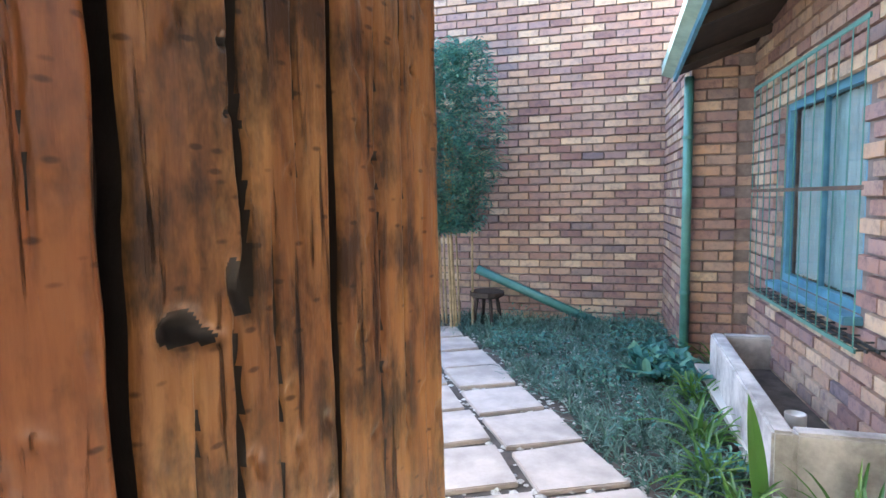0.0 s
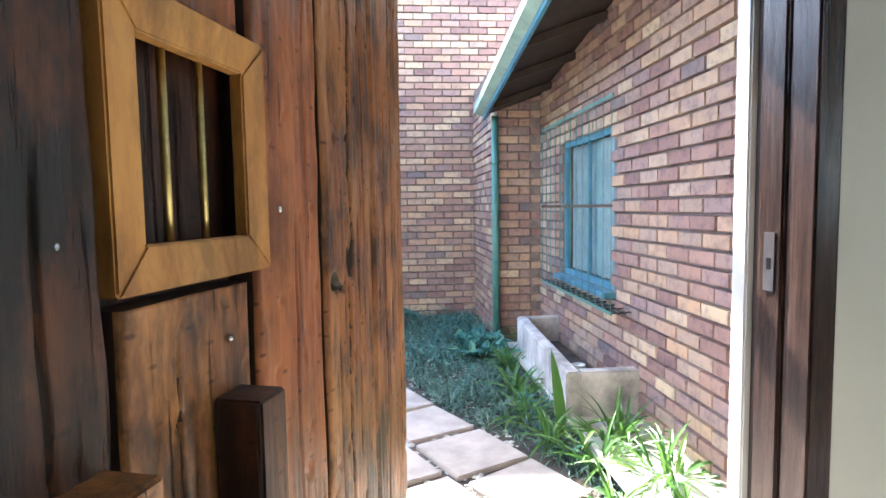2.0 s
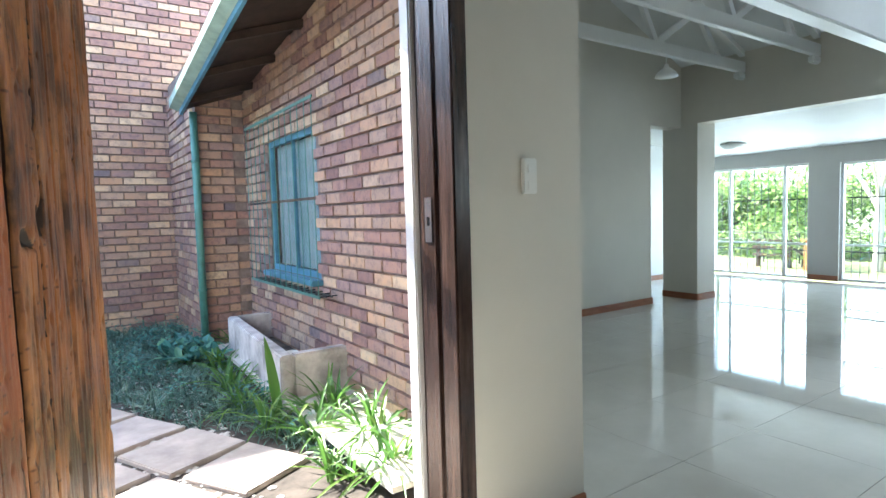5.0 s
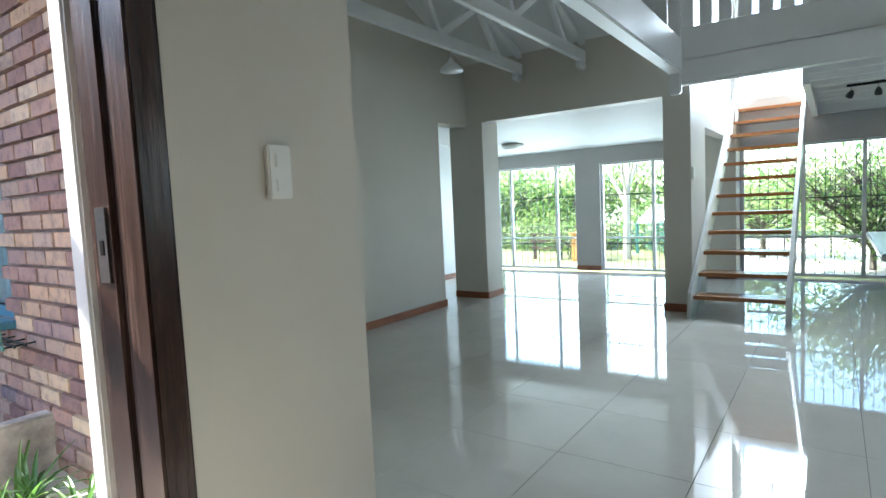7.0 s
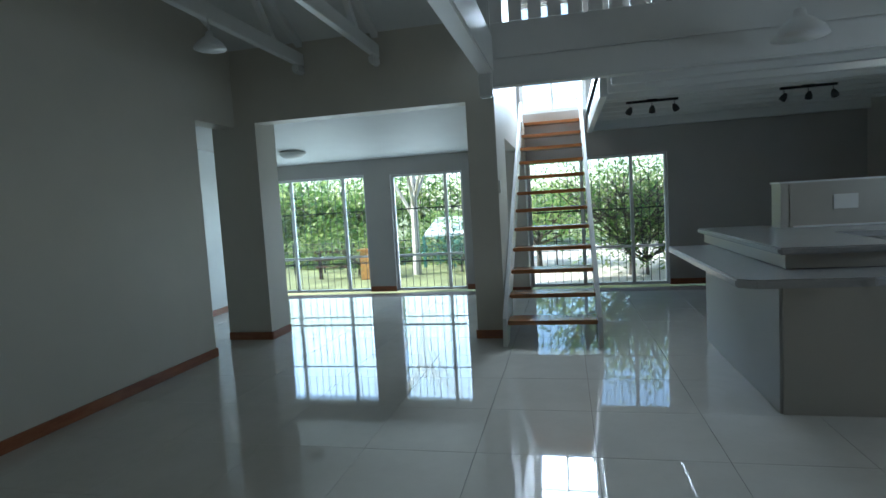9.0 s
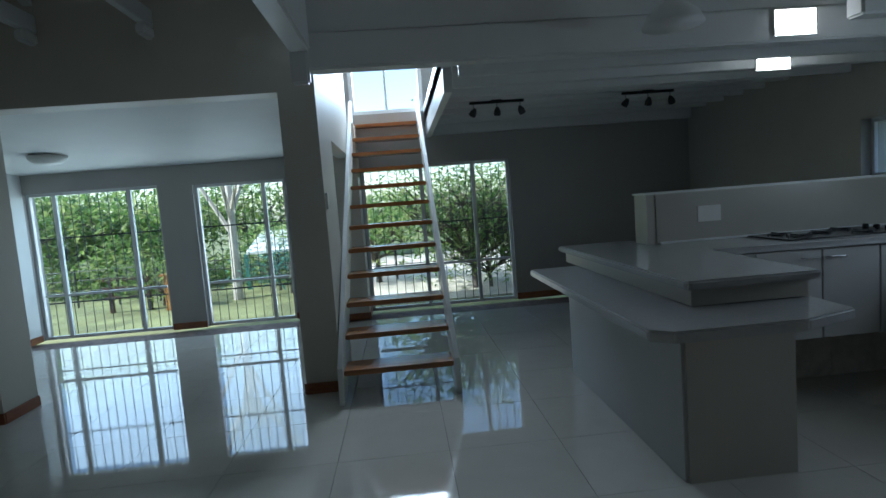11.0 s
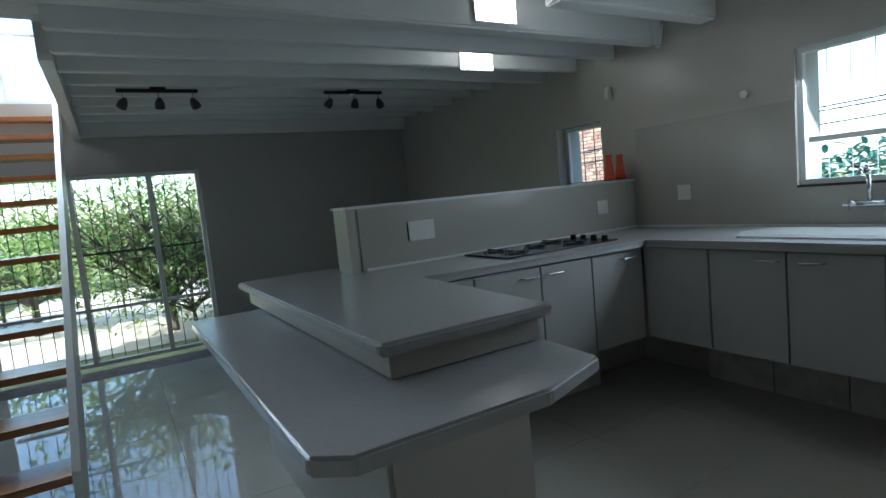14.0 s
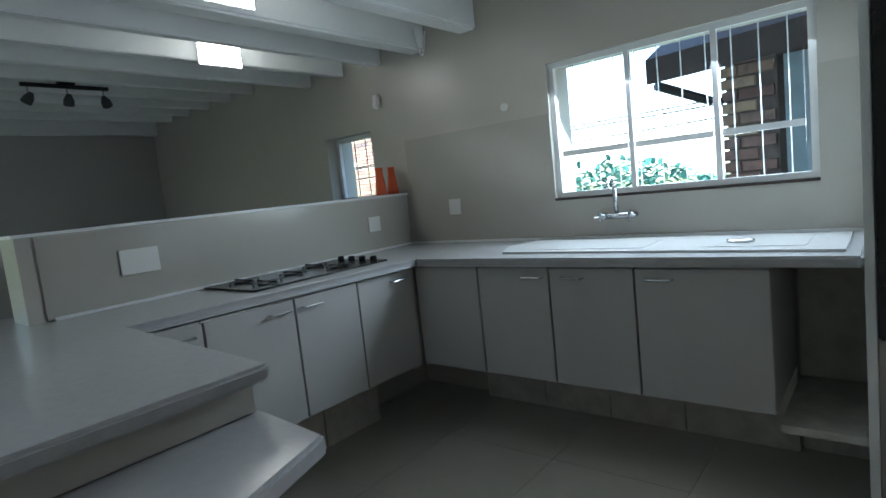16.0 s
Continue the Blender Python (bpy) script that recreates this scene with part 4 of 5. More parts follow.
pendant(5.3, 2.9, 2.44, 0.24, 0.11, "white bell pendant lamp hanging from a truss")
pendant(5.70, -0.93, 2.17, 2.6, 0.16, "white dome pendant lamp over the breakfast bar")
cl = thing("ceiling_lamp", "round frosted glass ceiling lamp in the sunroom", "lamp", (8.75, 4.1, 2.08))
bm = bmesh.new()
lathe(bm, [(0.04, -0.09), (0.12, -0.075), (0.17, -0.03), (0.18, 0.0)], (8.75, 4.1, 2.085), 24)
part("dish", bm, PLASTIC, cl, "", 0, True)
sp2 = thing("switch_plate", "white switches on the stair wall", "switch", (6.9, 1.11, 1.4))
part("plate", bx(6.86, 1.105, 1.34, 6.93, 1.12, 1.46), PLASTIC, sp2, "", 0.003)

# ---- courtyard ----
CG = -0.10
slab("ground_courtyard", [(-5.0, 1.30, CG - .2, 1.9, 6.9, CG)], SOIL, "dark soil of the courtyard beds", category="ground")
NX, BY, PY = 1.90, 6.9, 5.4
slab("wall_brick_house", [(NX + .025, 1.30, CG, NX + .05, 3.53, 2.75), (NX + .025, 3.53, CG, NX + .05, 4.72, .70), (NX + .025, 3.53, 1.86, NX + .05, 4.72, 2.75), (NX + .025, 4.72, CG, NX + .05, PY, 2.75)], MORTAR, "mortar of the brick house wall", category="wall")
slab("wall_brick_pier", [(1.455, PY + .025, CG, 2.1, BY, 2.75)], MORTAR, "mortar of the brick return wall", category="wall")
slab("wall_brick_back", [(-5.2, BY + .025, CG, 3.2, BY + .3, 4.3)], MORTAR, "mortar of the tall brick boundary wall", category="wall")
slab("wall_courtyard_side", [(-5.2, 1.3, CG, -5.0, 6.95, 3.0)], CONCRETE, "rough wall closing the courtyard", category="wall")

# window of the house in the brick wall
hw = tagged(thing("window_bedroom", "teal framed bedroom window with drawn curtain", "window", (NX, 4.1, .7)), kind="structure")
for b in ((NX + .04, 3.53, .70, NX + .08, 3.58, 1.86), (NX + .04, 4.67, .70, NX + .08, 4.72, 1.86), (NX + .04, 3.58, 1.81, NX + .08, 4.67, 1.86), (NX + .04, 3.58, .70, NX + .08, 4.67, .75), (NX + .045, 4.11, .75, NX + .075, 4.13, 1.81)):
    part("window_frame", bx(*b), TEAL, hw)
bm = bmesh.new()
prev = None
for i in range(81):
    y = 3.58 + 1.09 * i / 80
    x = NX + .115 + .012 * math.sin(i * 1.15) + .004 * math.sin(i * .37)
    cur = (bm.verts.new((x, y, .75)), bm.verts.new((x, y, 1.81)), bm.verts.new((x + .004, y, .75)), bm.verts.new((x + .004, y, 1.81)))
    if prev:
        bm.faces.new((prev[0], cur[0], cur[1], prev[1]))
        bm.faces.new((prev[2], prev[3], cur[3], cur[2]))
    prev = cur
part("curtain", bm, CURTAIN, hw, "blue-grey curtain behind the glass", 0, True)
g = part("pane", bx(NX + .058, 3.58, .75, NX + .062, 4.67, 1.81), GLASS, hw)
g.visible_shadow = False
bm = bmesh.new()
prism(bm, [(NX - .06, 3.50), (NX + .05, 3.50), (NX + .05, 4.74), (NX - .06, 4.74)], .655, .698)
part("sill", bm, TEAL, hw, "teal painted sloping sill", 0.006)
for rb in ((3.505, .66, 3.529, 1.90), (4.721, .66, 4.745, 1.90)):
    part("reveal", bx(NX + .031, rb[0], rb[1], NX + .145, rb[2], rb[3]), MORTAR, hw)
part("reveal", bx(NX + .031, 3.53, 1.861, NX + .145, 4.72, 1.90), MORTAR, hw)
part("reveal", bx(NX + .051, 3.53, .66, NX + .145, 4.72, .699), MORTAR, hw)
guard = thing("burglar_guard", "dark green projecting burglar guard in front of the window", "window guard", (1.8, 4, .6))
GX = 1.76
for i in range(13):
    y = 3.18 + i * 0.135
    bm = bmesh.new()
    rod(bm, (GX, y, .62), (GX, y, 1.98), 0.0032, n=6)
    part("bar", bm, GREEN, guard)
for z in (.62, 1.30, 1.98):
    part("rail", bx(GX - .004, 3.16, z - .01, GX + .004, 4.82, z + .01), GREEN if z != 1.30 else STEEL, guard)
for i in range(13):
    y = 3.18 + i * 0.135
    bm = bmesh.new()
    rod(bm, (GX, y, .62), (NX + .02, y + .02, .62), 0.005, n=6)
    part("stay", bm, IRON, guard)
for x in (GX + .045, GX + .09):
    part("stay_rail", bx(x - .004, 3.16, .613, x + .004, 4.82, .627), IRON, guard)

# planter box of rough concrete
pl = thing("planter_box", "whitewashed rough concrete planter against the wall", "planter", (1.7, 4, CG))
bm = bmesh.new()
prism(bm, [(1.44, 3.07), (1.53, 3.07), (1.62, 4.85), (1.53, 4.85)], CG, 0.285)
part("long_wall", bm, CONCRETE, pl, "", 0.012)
part("front_wall", bx(1.531, 3.07, CG, NX + .02, 3.16, 0.283), CONCRETE, pl, "", 0.012)
part("back_wall", bx(1.605, 4.76, CG, NX + .02, 4.85, 0.287), CONCRETE, pl, "", 0.012)
part("soil", bx(1.54, 3.162, CG, NX, 4.758, 0.06), SOIL, pl)
pt = thing("paint_tin", "small white tin standing in the planter soil", "tin", (1.68, 3.6, .06))
bm = bmesh.new()
lathe(bm, [(0.05, 0), (0.05, .11), (0.045, .112), (0.043, .1)], (1.70, 3.62, .061), 14)
part("can", bm, PLASTIC, pt, "", 0, True)

# eave of the house with gutter and downpipe
ev = thing("eave", "timber eave with pale green fascia and dark rafters", "roof", (1.6, 3.3, 2.4))
E0, E1 = Vector((1.30, 5.30, 2.23)), Vector((1.30, 1.2, 2.77))
d = E1 - E0
slope = d.z / d.y
bm = bmesh.new()
vs = [bm.verts.new((x, y, E0.z + (y - E0.y) * slope + dz)) for y in (5.30, 1.32) for x, dz in ((1.30, -.07), (1.325, -.07), (1.325, .06), (1.30, .06))]
for f in ((0, 1, 2, 3), (7, 6, 5, 4), (0, 4, 5, 1), (1, 5, 6, 2), (2, 6, 7, 3), (3, 7, 4, 0)):
    bm.faces.new([vs[i] for i in f])
part("fascia", bm, TEAL, ev, "faded green fascia board")
bm = bmesh.new()
vs = [bm.verts.new((x, y, E0.z + (y - E0.y) * slope + dz)) for y in (5.34, 1.32) for x, dz in ((1.22, .0), (1.298, -.03), (1.298, .07), (1.22, .07))]
for f in ((0, 1, 2, 3), (7, 6, 5, 4), (0, 4, 5, 1), (1, 5, 6, 2), (2, 6, 7, 3), (3, 7, 4, 0)):
    bm.faces.new([vs[i] for i in f])
part("gutter", bm, GUTTER, ev, "pale green weathered gutter")
bm = bmesh.new()
vs = [bm.verts.new((x, y, E0.z + (y - E0.y) * slope + dz)) for y in (5.40, 1.31) for x, dz in ((1.326, .0), (2.3, .34), (2.3, .40), (1.326, .06))]
for f in ((0, 1, 2, 3), (7, 6, 5, 4), (0, 4, 5, 1), (1, 5, 6, 2), (2, 6, 7, 3), (3, 7, 4, 0)):
    bm.faces.new([vs[i] for i in f])
part("soffit", bm, SOFFIT_SEAM, ev, "dark timber soffit")
for k in range(6):
    y = 5.0 - k * .68
    z = E0.z + (y - E0.y) * slope
    bm = bmesh.new()
    vs = [bm.verts.new((x, yy, z + dz)) for yy in (y - .03, y + .03) for x, dz in ((1.33, -.06), (1.9, .13), (1.9, .19), (1.33, -.005))]
    for f in ((0, 1, 2, 3), (7, 6, 5, 4), (0, 4, 5, 1), (1, 5, 6, 2), (2, 6, 7, 3), (3, 7, 4, 0)):
        bm.faces.new([vs[i] for i in f])
    part("rafter", bm, SOFFIT_SEAM, ev)
dp = thing("downpipe", "green painted round downpipe with clips", "pipe", (1.43, 5.36, CG))
bm = bmesh.new()
rod(bm, (1.425, 5.345, CG), (1.425, 5.345, 2.2), 0.036, n=14)
part("pipe", bm, GREEN, dp, "", 0, True)
for z in (.48, 1.72):
    bm = bmesh.new()
    rod(bm, (1.425, 5.345, z), (1.425, 5.345, z + .025), 0.042, n=14)
    part("clip", bm, GREEN, dp)
sp3 = thing("slanting_pipe", "green pipe leaning across the brick wall", "pipe", (0.2, 6.85, 0))
bm = bmesh.new()
rod(bm, (-0.60, 6.85, 0.46), (0.86, 6.82, -0.16), 0.05, n=14)
part("pipe", bm, GREEN, sp3, "", 0, True)
stl = thing("garden_stool", "small dark wooden stool by the wall", "stool", (-0.42, 6.45, CG))
bm = bmesh.new()
lathe(bm, [(0.16, 0.30), (0.19, 0.32), (0.19, 0.36), (0.16, 0.37)], (-0.42, 6.5, CG), 14)
part("seat", bm, SOFFIT_SEAM, stl)
for a in range(4):
    bm = bmesh.new()
    c, s_ = math.cos(a * math.pi / 2 + .5), math.sin(a * math.pi / 2 + .5)
    rod(bm, (-0.42 + .16 * c, 6.5 + .16 * s_, CG), (-0.42 + .11 * c, 6.5 + .11 * s_, CG + .31), .02, n=6)
    part("leg", bm, SOFFIT_SEAM, stl)

# flagstone path
rng = random.Random(5)
path_ob = tagged(new("paving"), "worn sandstone flags with pebble joints", "paving", kind="structure")
SL = 0.50
PV, PU, PO = Vector((-0.47, 0.883)), Vector((0.883, 0.47)), Vector((0.92, 3.2))
for r in range(-5, 7):
    for c in range(6):
        o = PO + PV * (r * SL + .12 * (c % 2)) - PU * ((c + 1) * SL)
        mid = o + (PV + PU) * SL / 2
        if not (1.62 < mid.y < 6.0 and -1.9 < mid.x < 1.25):
            continue
        bm = bmesh.new()
        pts = []
        for du, dv in ((0, 0), (1, 0), (1, 1), (0, 1)):
            q = o + PU * SL * (.05 + .9 * du) + PV * SL * (.05 + .9 * dv)
            pts.append((q.x + rng.uniform(-.02, .02), q.y + rng.uniform(-.02, .02)))
        prism(bm, pts, CG - .01, CG + .022 + rng.uniform(0, .008))
        part("flagstone", bm, STONE, path_ob, "", 0.006)


def scatter_mesh(name, material, label, category, blades, kind="stuff"):
    """One mesh from many small blades: lists of vertices and faces."""
    verts, faces = [], []
    for vs, fs in blades:
        o = len(verts)
        verts.extend(vs)
        faces.extend([tuple(i + o for i in f) for f in fs])
    me = bpy.data.meshes.new(name)
    me.from_pydata(verts, [], faces)
    me.materials.append(material)
    ob = new(name, me)
    return tagged(ob, label, category, kind=kind)


def blade(p, ang, length, width, lift, droop, n=4):
    """An arching strap leaf from p."""
    vs, fs = [], []
    c, s_ = math.cos(ang), math.sin(ang)
    for i in range(n + 1):
        t = i / n
        out = length * (t * math.cos(lift) + droop * .25 * t * t)
        up = length * (t * math.sin(lift) - droop * t * t)
        w = width * (0.6 + .4 * min(1, 3 * t)) * (1 - t ** 3) * .5
        base = Vector((p[0] + c * out, p[1] + s_ * out, p[2] + up))
        vs.append((base.x - s_ * w, base.y + c * w, base.z))
        vs.append((base.x, base.y, base.z - w * .5))
        vs.append((base.x + s_ * w, base.y - c * w, base.z))
        if i:
            o = (i - 1) * 3
            fs.append((o, o + 1, o + 4, o + 3))
            fs.append((o + 1, o + 2, o + 5, o + 4))
    return vs, fs


def pebble(p, r):
    vs = [(p[0] + r * x, p[1] + r * y, p[2] + r * z * .6) for x, y, z in ((1, 0, 0), (.3, .9, .1), (-.8, .5, 0), (-.7, -.6, 0), (.4, -.8, 0), (0, 0, .8))]
    return vs, [(0, 1, 5), (1, 2, 5), (2, 3, 5), (3, 4, 5), (4, 0, 5)]


scatter_mesh("pebbles", PEBBLE, "pale pebbles between the flags and beds", "pebbles", [pebble((rng.uniform(-1.6, 1.1), rng.uniform(1.4, 6.3), CG + .004), rng.uniform(.008, .026)) for _ in range(2600)])
bl = []
for _ in range(9500):
    y, x = rng.uniform(1.4, 6.8), rng.uniform(-1.2, 1.85)
    if (x - .92) * .883 + (y - 3.2) * .47 < .03 + .05 * math.sin(y * 5) or (x > 1.42 and 3.0 < y < 4.9) or (x > 1.4 and y > 5.4) or (y < 2.4 and x < 1.05):
        continue
    h = rng.uniform(.10, .22) * (1 + .8 * noise.noise((x * 3.1, y * 3.1, 2)))
    bl.append(blade((x, y, CG), rng.uniform(0, 6.3), h, .009, rng.uniform(.6, 1.4), rng.uniform(.2, .7), 3))
    bl.append(blade((x + rng.uniform(-.03, .03), y + rng.uniform(-.03, .03), CG), rng.uniform(0, 6.3), h * .9, .011, rng.uniform(.3, 1.2), rng.uniform(.2, .7), 3))
    bl.append(blade((x + rng.uniform(-.03, .03), y + rng.uniform(-.03, .03), CG), rng.uniform(0, 6.3), h * .8, .011, rng.uniform(.3, 1.2), rng.uniform(.2, .7), 3))
for _ in range(900):
    bl.append(blade((rng.uniform(-3.5, -.65), rng.uniform(5.9, 6.8), CG), rng.uniform(0, 6.3), rng.uniform(.1, .24), .008, rng.uniform(.5, 1.3), .5, 3))
scatter_mesh("mondo_grass", LEAF_DARK, "dense dark tufts of mondo grass in the bed", "groundcover", bl)


def strap_clump(x, y, z, n, length, w, label="clump of bright green strap leaves"):
    return scatter_mesh("strap_leaf_plant", LEAF_STRAP, label, "plant", [blade((x + rng.uniform(-.06, .06), y + rng.uniform(-.06, .06), z), rng.uniform(0, 6.3), length * rng.uniform(.6, 1.1), w * rng.uniform(.7, 1.2), rng.uniform(.7, 1.4), rng.uniform(.3, .75), 6) for _ in range(n)], kind="thing")


for x, y, n, l, w in ((1.62, 2.75, 46, .60, .026), (1.72, 2.30, 46, .58, .026), (1.45, 2.55, 34, .5, .024), (1.60, 1.90, 40, .52, .026), (1.38, 2.05, 26, .42, .022), (1.25, 3.3, 30, .42, .022), (1.30, 3.75, 34, .5, .024), (1.36, 4.4, 30, .45, .022), (1.70, 5.15, 26, .45, .02), (1.15, 4.9, 20, .35, .02), (1.3, 2.9, 26, .4, .022)):
    strap_clump(x, y, CG, n, l, w)
scatter_mesh("broad_leaf_plant", LEAF_STRAP, "single broad upright leaf by the planter", "plant", [blade((1.40, 3.0, CG), 2.2, .62, .11, 1.45, .12, 8), blade((1.42, 2.98, CG), 5.6, .5, .07, 1.0, .5, 8)], kind="thing")
scatter_mesh("strap_leaf_plant", LEAF_BLUE, "low blue-green leafy plants at the wall", "plant", [blade((rng.uniform(1.0, 1.42), rng.uniform(4.6, 5.4), CG + .1), rng.uniform(0, 6.3), .16, .07, rng.uniform(.2, 1.2), .3, 4) for _ in range(160)], kind="thing")

bl = []
for _ in range(5200):
    y, x = rng.uniform(1.9, 6.7), rng.uniform(-.2, 1.42)
    if (x - .92) * .883 + (y - 3.2) * .47 < .06 or noise.noise((x * 2.3, y * 2.3, 7)) < .02:
        continue
    bl.append(blade((x, y, CG + rng.uniform(.05, .2)), rng.uniform(0, 6.3), rng.uniform(.03, .06), .02, rng.uniform(-.1, 1.0), .4, 2))
scatter_mesh("leafy_groundcover", LEAF_BLUE, "small blue-green leaves among the mondo grass", "groundcover", bl)

# feathery shrub behind the door
shrub = thing("shrub", "tall feathery blue-green shrub with bare canes", "shrub", (-0.75, 6.2, CG))
for k in range(12):
    bm = bmesh.new()
    x, y = -0.72 + rng.uniform(-.3, .3), 6.2 + rng.uniform(-.2, .25)
    rod(bm, (x, y, CG), (x + rng.uniform(-.1, .1), y, 2.1), .014, .007, 6)
    part("cane", bm, BAMBOO, shrub)
bl = []
for _ in range(1500):
    z = rng.uniform(.95, 2.85)
    rr = .62 * (1 - abs(z - 2.0) / 1.35) ** .5
    a, q = rng.uniform(0, 6.3), rng.uniform(.2, 1)
    c = Vector((-.72 + rr * q * math.cos(a), 6.2 + rr * q * math.sin(a) * .8, z))
    for _ in range(8):
        bl.append(blade((c.x + rng.uniform(-.05, .05), c.y + rng.uniform(-.05, .05), c.z + rng.uniform(-.04, .04)), rng.uniform(0, 6.3), .07, .02, rng.uniform(-.3, .7), .5, 2))
crown = scatter_mesh("foliage", LEAF_BLUE, "", "", bl, kind="")
crown.parent = shrub
crown.matrix_parent_inverse = shrub.matrix_world.inverted()

# ---- garden beyond the windows ----
tagged(slab("ground", [(9.97, -60, -.6, 130, 70, -.16), (-40, -60, -.6, 9.97, -3.42, -.16)], LAWN, "dry lawn of the garden"), kind="structure")
slab("garden_path", [(11.0, -6.5, -.16, 18.5, 1.9, -.14)], PATHM, "pale sandy path outside the dining window", category="path")


def tree(x, y, h, r, n, mat, label, leaf=.12, trunk=.12, base=0.35, limbs=9, bark=None, twigs=2):
    t = thing("tree", label, "tree", (x, y, -.16))
    bm = bmesh.new()
    rod(bm, (x, y, -.16), (x + .1, y, h * base + .1), trunk, trunk * .6, 8)
    ends = []
    for k in range(limbs):
        a = 6.28 * k / limbs + rng.uniform(-.3, .3)
        p0 = Vector((x + .08, y, h * base * rng.uniform(.35, 1.0)))
        p1 = p0 + Vector((math.cos(a) * r * .45, math.sin(a) * r * .45, h * .22 * rng.uniform(.4, 1.3)))
        p2 = p1 + Vector((math.cos(a + rng.uniform(-.5, .5)) * r * .45, math.sin(a) * r * .45, h * .24 * rng.uniform(.3, 1.2)))
        rod(bm, p0, p1, trunk * .5, trunk * .32, 6)
        rod(bm, p1, p2, trunk * .32, trunk * .12, 6)
        ends += [p1, p2]
        for _ in range(twigs):
            p3 = p1 + Vector((rng.uniform(-1, 1), rng.uniform(-1, 1), rng.uniform(.1, 1))) * r * .4
            rod(bm, p1, p3, trunk * .22, trunk * .08, 5)
            ends.append(p3)
    part("trunk", bm, bark or BARK, t)
    bl = []
    for _ in range(n):
        e = rng.choice(ends)
        c = e + Vector((rng.gauss(0, 1), rng.gauss(0, 1), rng.gauss(0, .8))) * r * .28
        c.z = max(c.z, .05)
        if x > 10:
            c.x = max(c.x, 10.35)
        bl.append(blade(c, rng.uniform(0, 6.3), leaf * rng.uniform(.7, 1.4), leaf * .42, rng.uniform(-.6, .9), .35, 2))
    cr = scatter_mesh("crown", mat, "", "", bl, kind="")
    cr.parent = t
    cr.matrix_parent_inverse = t.matrix_world.inverted()
    return t


tree(11.8, -0.55, 3.3, 1.5, 3400, LEAF, "multi-stemmed garden shrub tree with crooked grey branches", .11, .05, .12, 24, None, 13)
tree(12.9, -1.6, 3.4, 1.5, 2600, LEAF, "dense garden shrub with crooked grey branches", .12, .05, .12, 18, None, 9)
tree(11.75, -0.8, 1.5, 1.1, 1400, LEAF, "low bushy undergrowth under the shrub tree", .10, .03, .1, 16, None, 6)
tree(12.9, 4.9, 1.0, 0.9, 900, LEAF, "low green garden bush", .09, .025, .12, 12, None, 4)
tree(13.1, 2.7, 0.9, 0.8, 700, LEAF_BLUE, "low dark green garden bush", .09, .025, .12, 12, None, 4)
tree(13.4, 1.1, 1.6, 1.0, 700, LEAF, "leafy garden tree with many branches", .16, .06, .3, 10, None, 4)
tree(12.9, 3.6, 4.2, 1.3, 260, LEAF, "slender garden tree with pale bare trunk", .12, .09, .55, 8, PALEBARK, 3)
for x, y, h, r in ((18, 9.5, 2.9, 2.2), (18.5, 7.0, 2.6, 2.2), (19, 12, 3.0, 2.4), (18.5, 4.4, 2.5, 2.0), (19.5, 1.8, 1.9, 1.6), (16.2, 6.6, 2.2, 1.6), (16.5, 8.6, 2.4, 1.6)):
    tree(x, y, h, r, 2100, LEAF, "dense yellow-green tree at the garden's edge", .2, .1, .3)
bl = []
for _ in range(5600):
    y = rng.uniform(1.8, 13)
    bl.append(blade((15.0 + rng.uniform(-.5, .6) + .35 * math.sin(y * 1.7), y, rng.uniform(-.15, .8 + .35 * math.sin(y * 2.3))), rng.uniform(0, 6.3), .16, .06, rng.uniform(-.2, 1.2), .4, 3))
scatter_mesh("hedge", LEAF, "loose green hedge along the garden", "hedge", bl)
fence = thing("garden_fence", "dark wire garden fence on posts", "fence", (13.6, 4, -.16))
for i in range(16):
    bm = bmesh.new()
    rod(bm, (13.6, -3 + i * .75, -.16), (13.6, -3 + i * .75, .55), .018, n=6)
    part("post", bm, IRON, fence)
for z in (.15, .35, .52):
    bm = bmesh.new()
    rod(bm, (13.6, -3, z), (13.6, 8.25, z), .008, n=5)
    part("wire", bm, IRON, fence)
tb = thing("garden_bench", "weathered red-brown wooden garden bench", "bench", (12.6, 5.5, -.16))
for z, y0 in ((.3, 4.75), (.45, 4.75), (.14, 4.75)):
    part("board", bx(12.5, y0 + .2, z - .06, 12.56, y0 + .95, z - .01), DARKWOOD, tb)
for y in (4.97, 5.6):
    part("leg", bx(12.565, y, -.16, 12.63, y + .06, .42), DARKWOOD, tb)
cr_ = thing("crate_stack", "tan wooden crate standing on the lawn", "crate", (12.4, 4.2, -.16))
part("body", bx(12.3, 4.35, -.16, 12.6, 4.62, .42), PALEWOOD, cr_, "", .01)
part("lid", bx(12.26, 4.31, .425, 12.64, 4.66, .46), PALEWOOD, cr_)
shed = thing("shed", "green-roofed open carport in the garden", "shed", (16, 3.2, -.16))
for y in (2.6, 4.0):
    part("post", bx(14.1, y - .3, -.16, 14.17, y - .23, .56), GREEN, shed)
bm = bmesh.new()
vs = [bm.verts.new(p) for p in ((14.0, 2.1, .55), (14.0, 3.7, .55), (15.4, 3.7, .9), (15.4, 2.1, .9), (14.0, 2.1, .6), (14.0, 3.7, .6), (15.4, 3.7, .95), (15.4, 2.1, .95))]
for f in ((0, 3, 2, 1), (4, 5, 6, 7), (0, 1, 5, 4), (1, 2, 6, 5), (2, 3, 7, 6), (3, 0, 4, 7)):
    bm.faces.new([vs[i] for i in f])
part("roof", bm, WHITE, shed, "pale sheet roof")

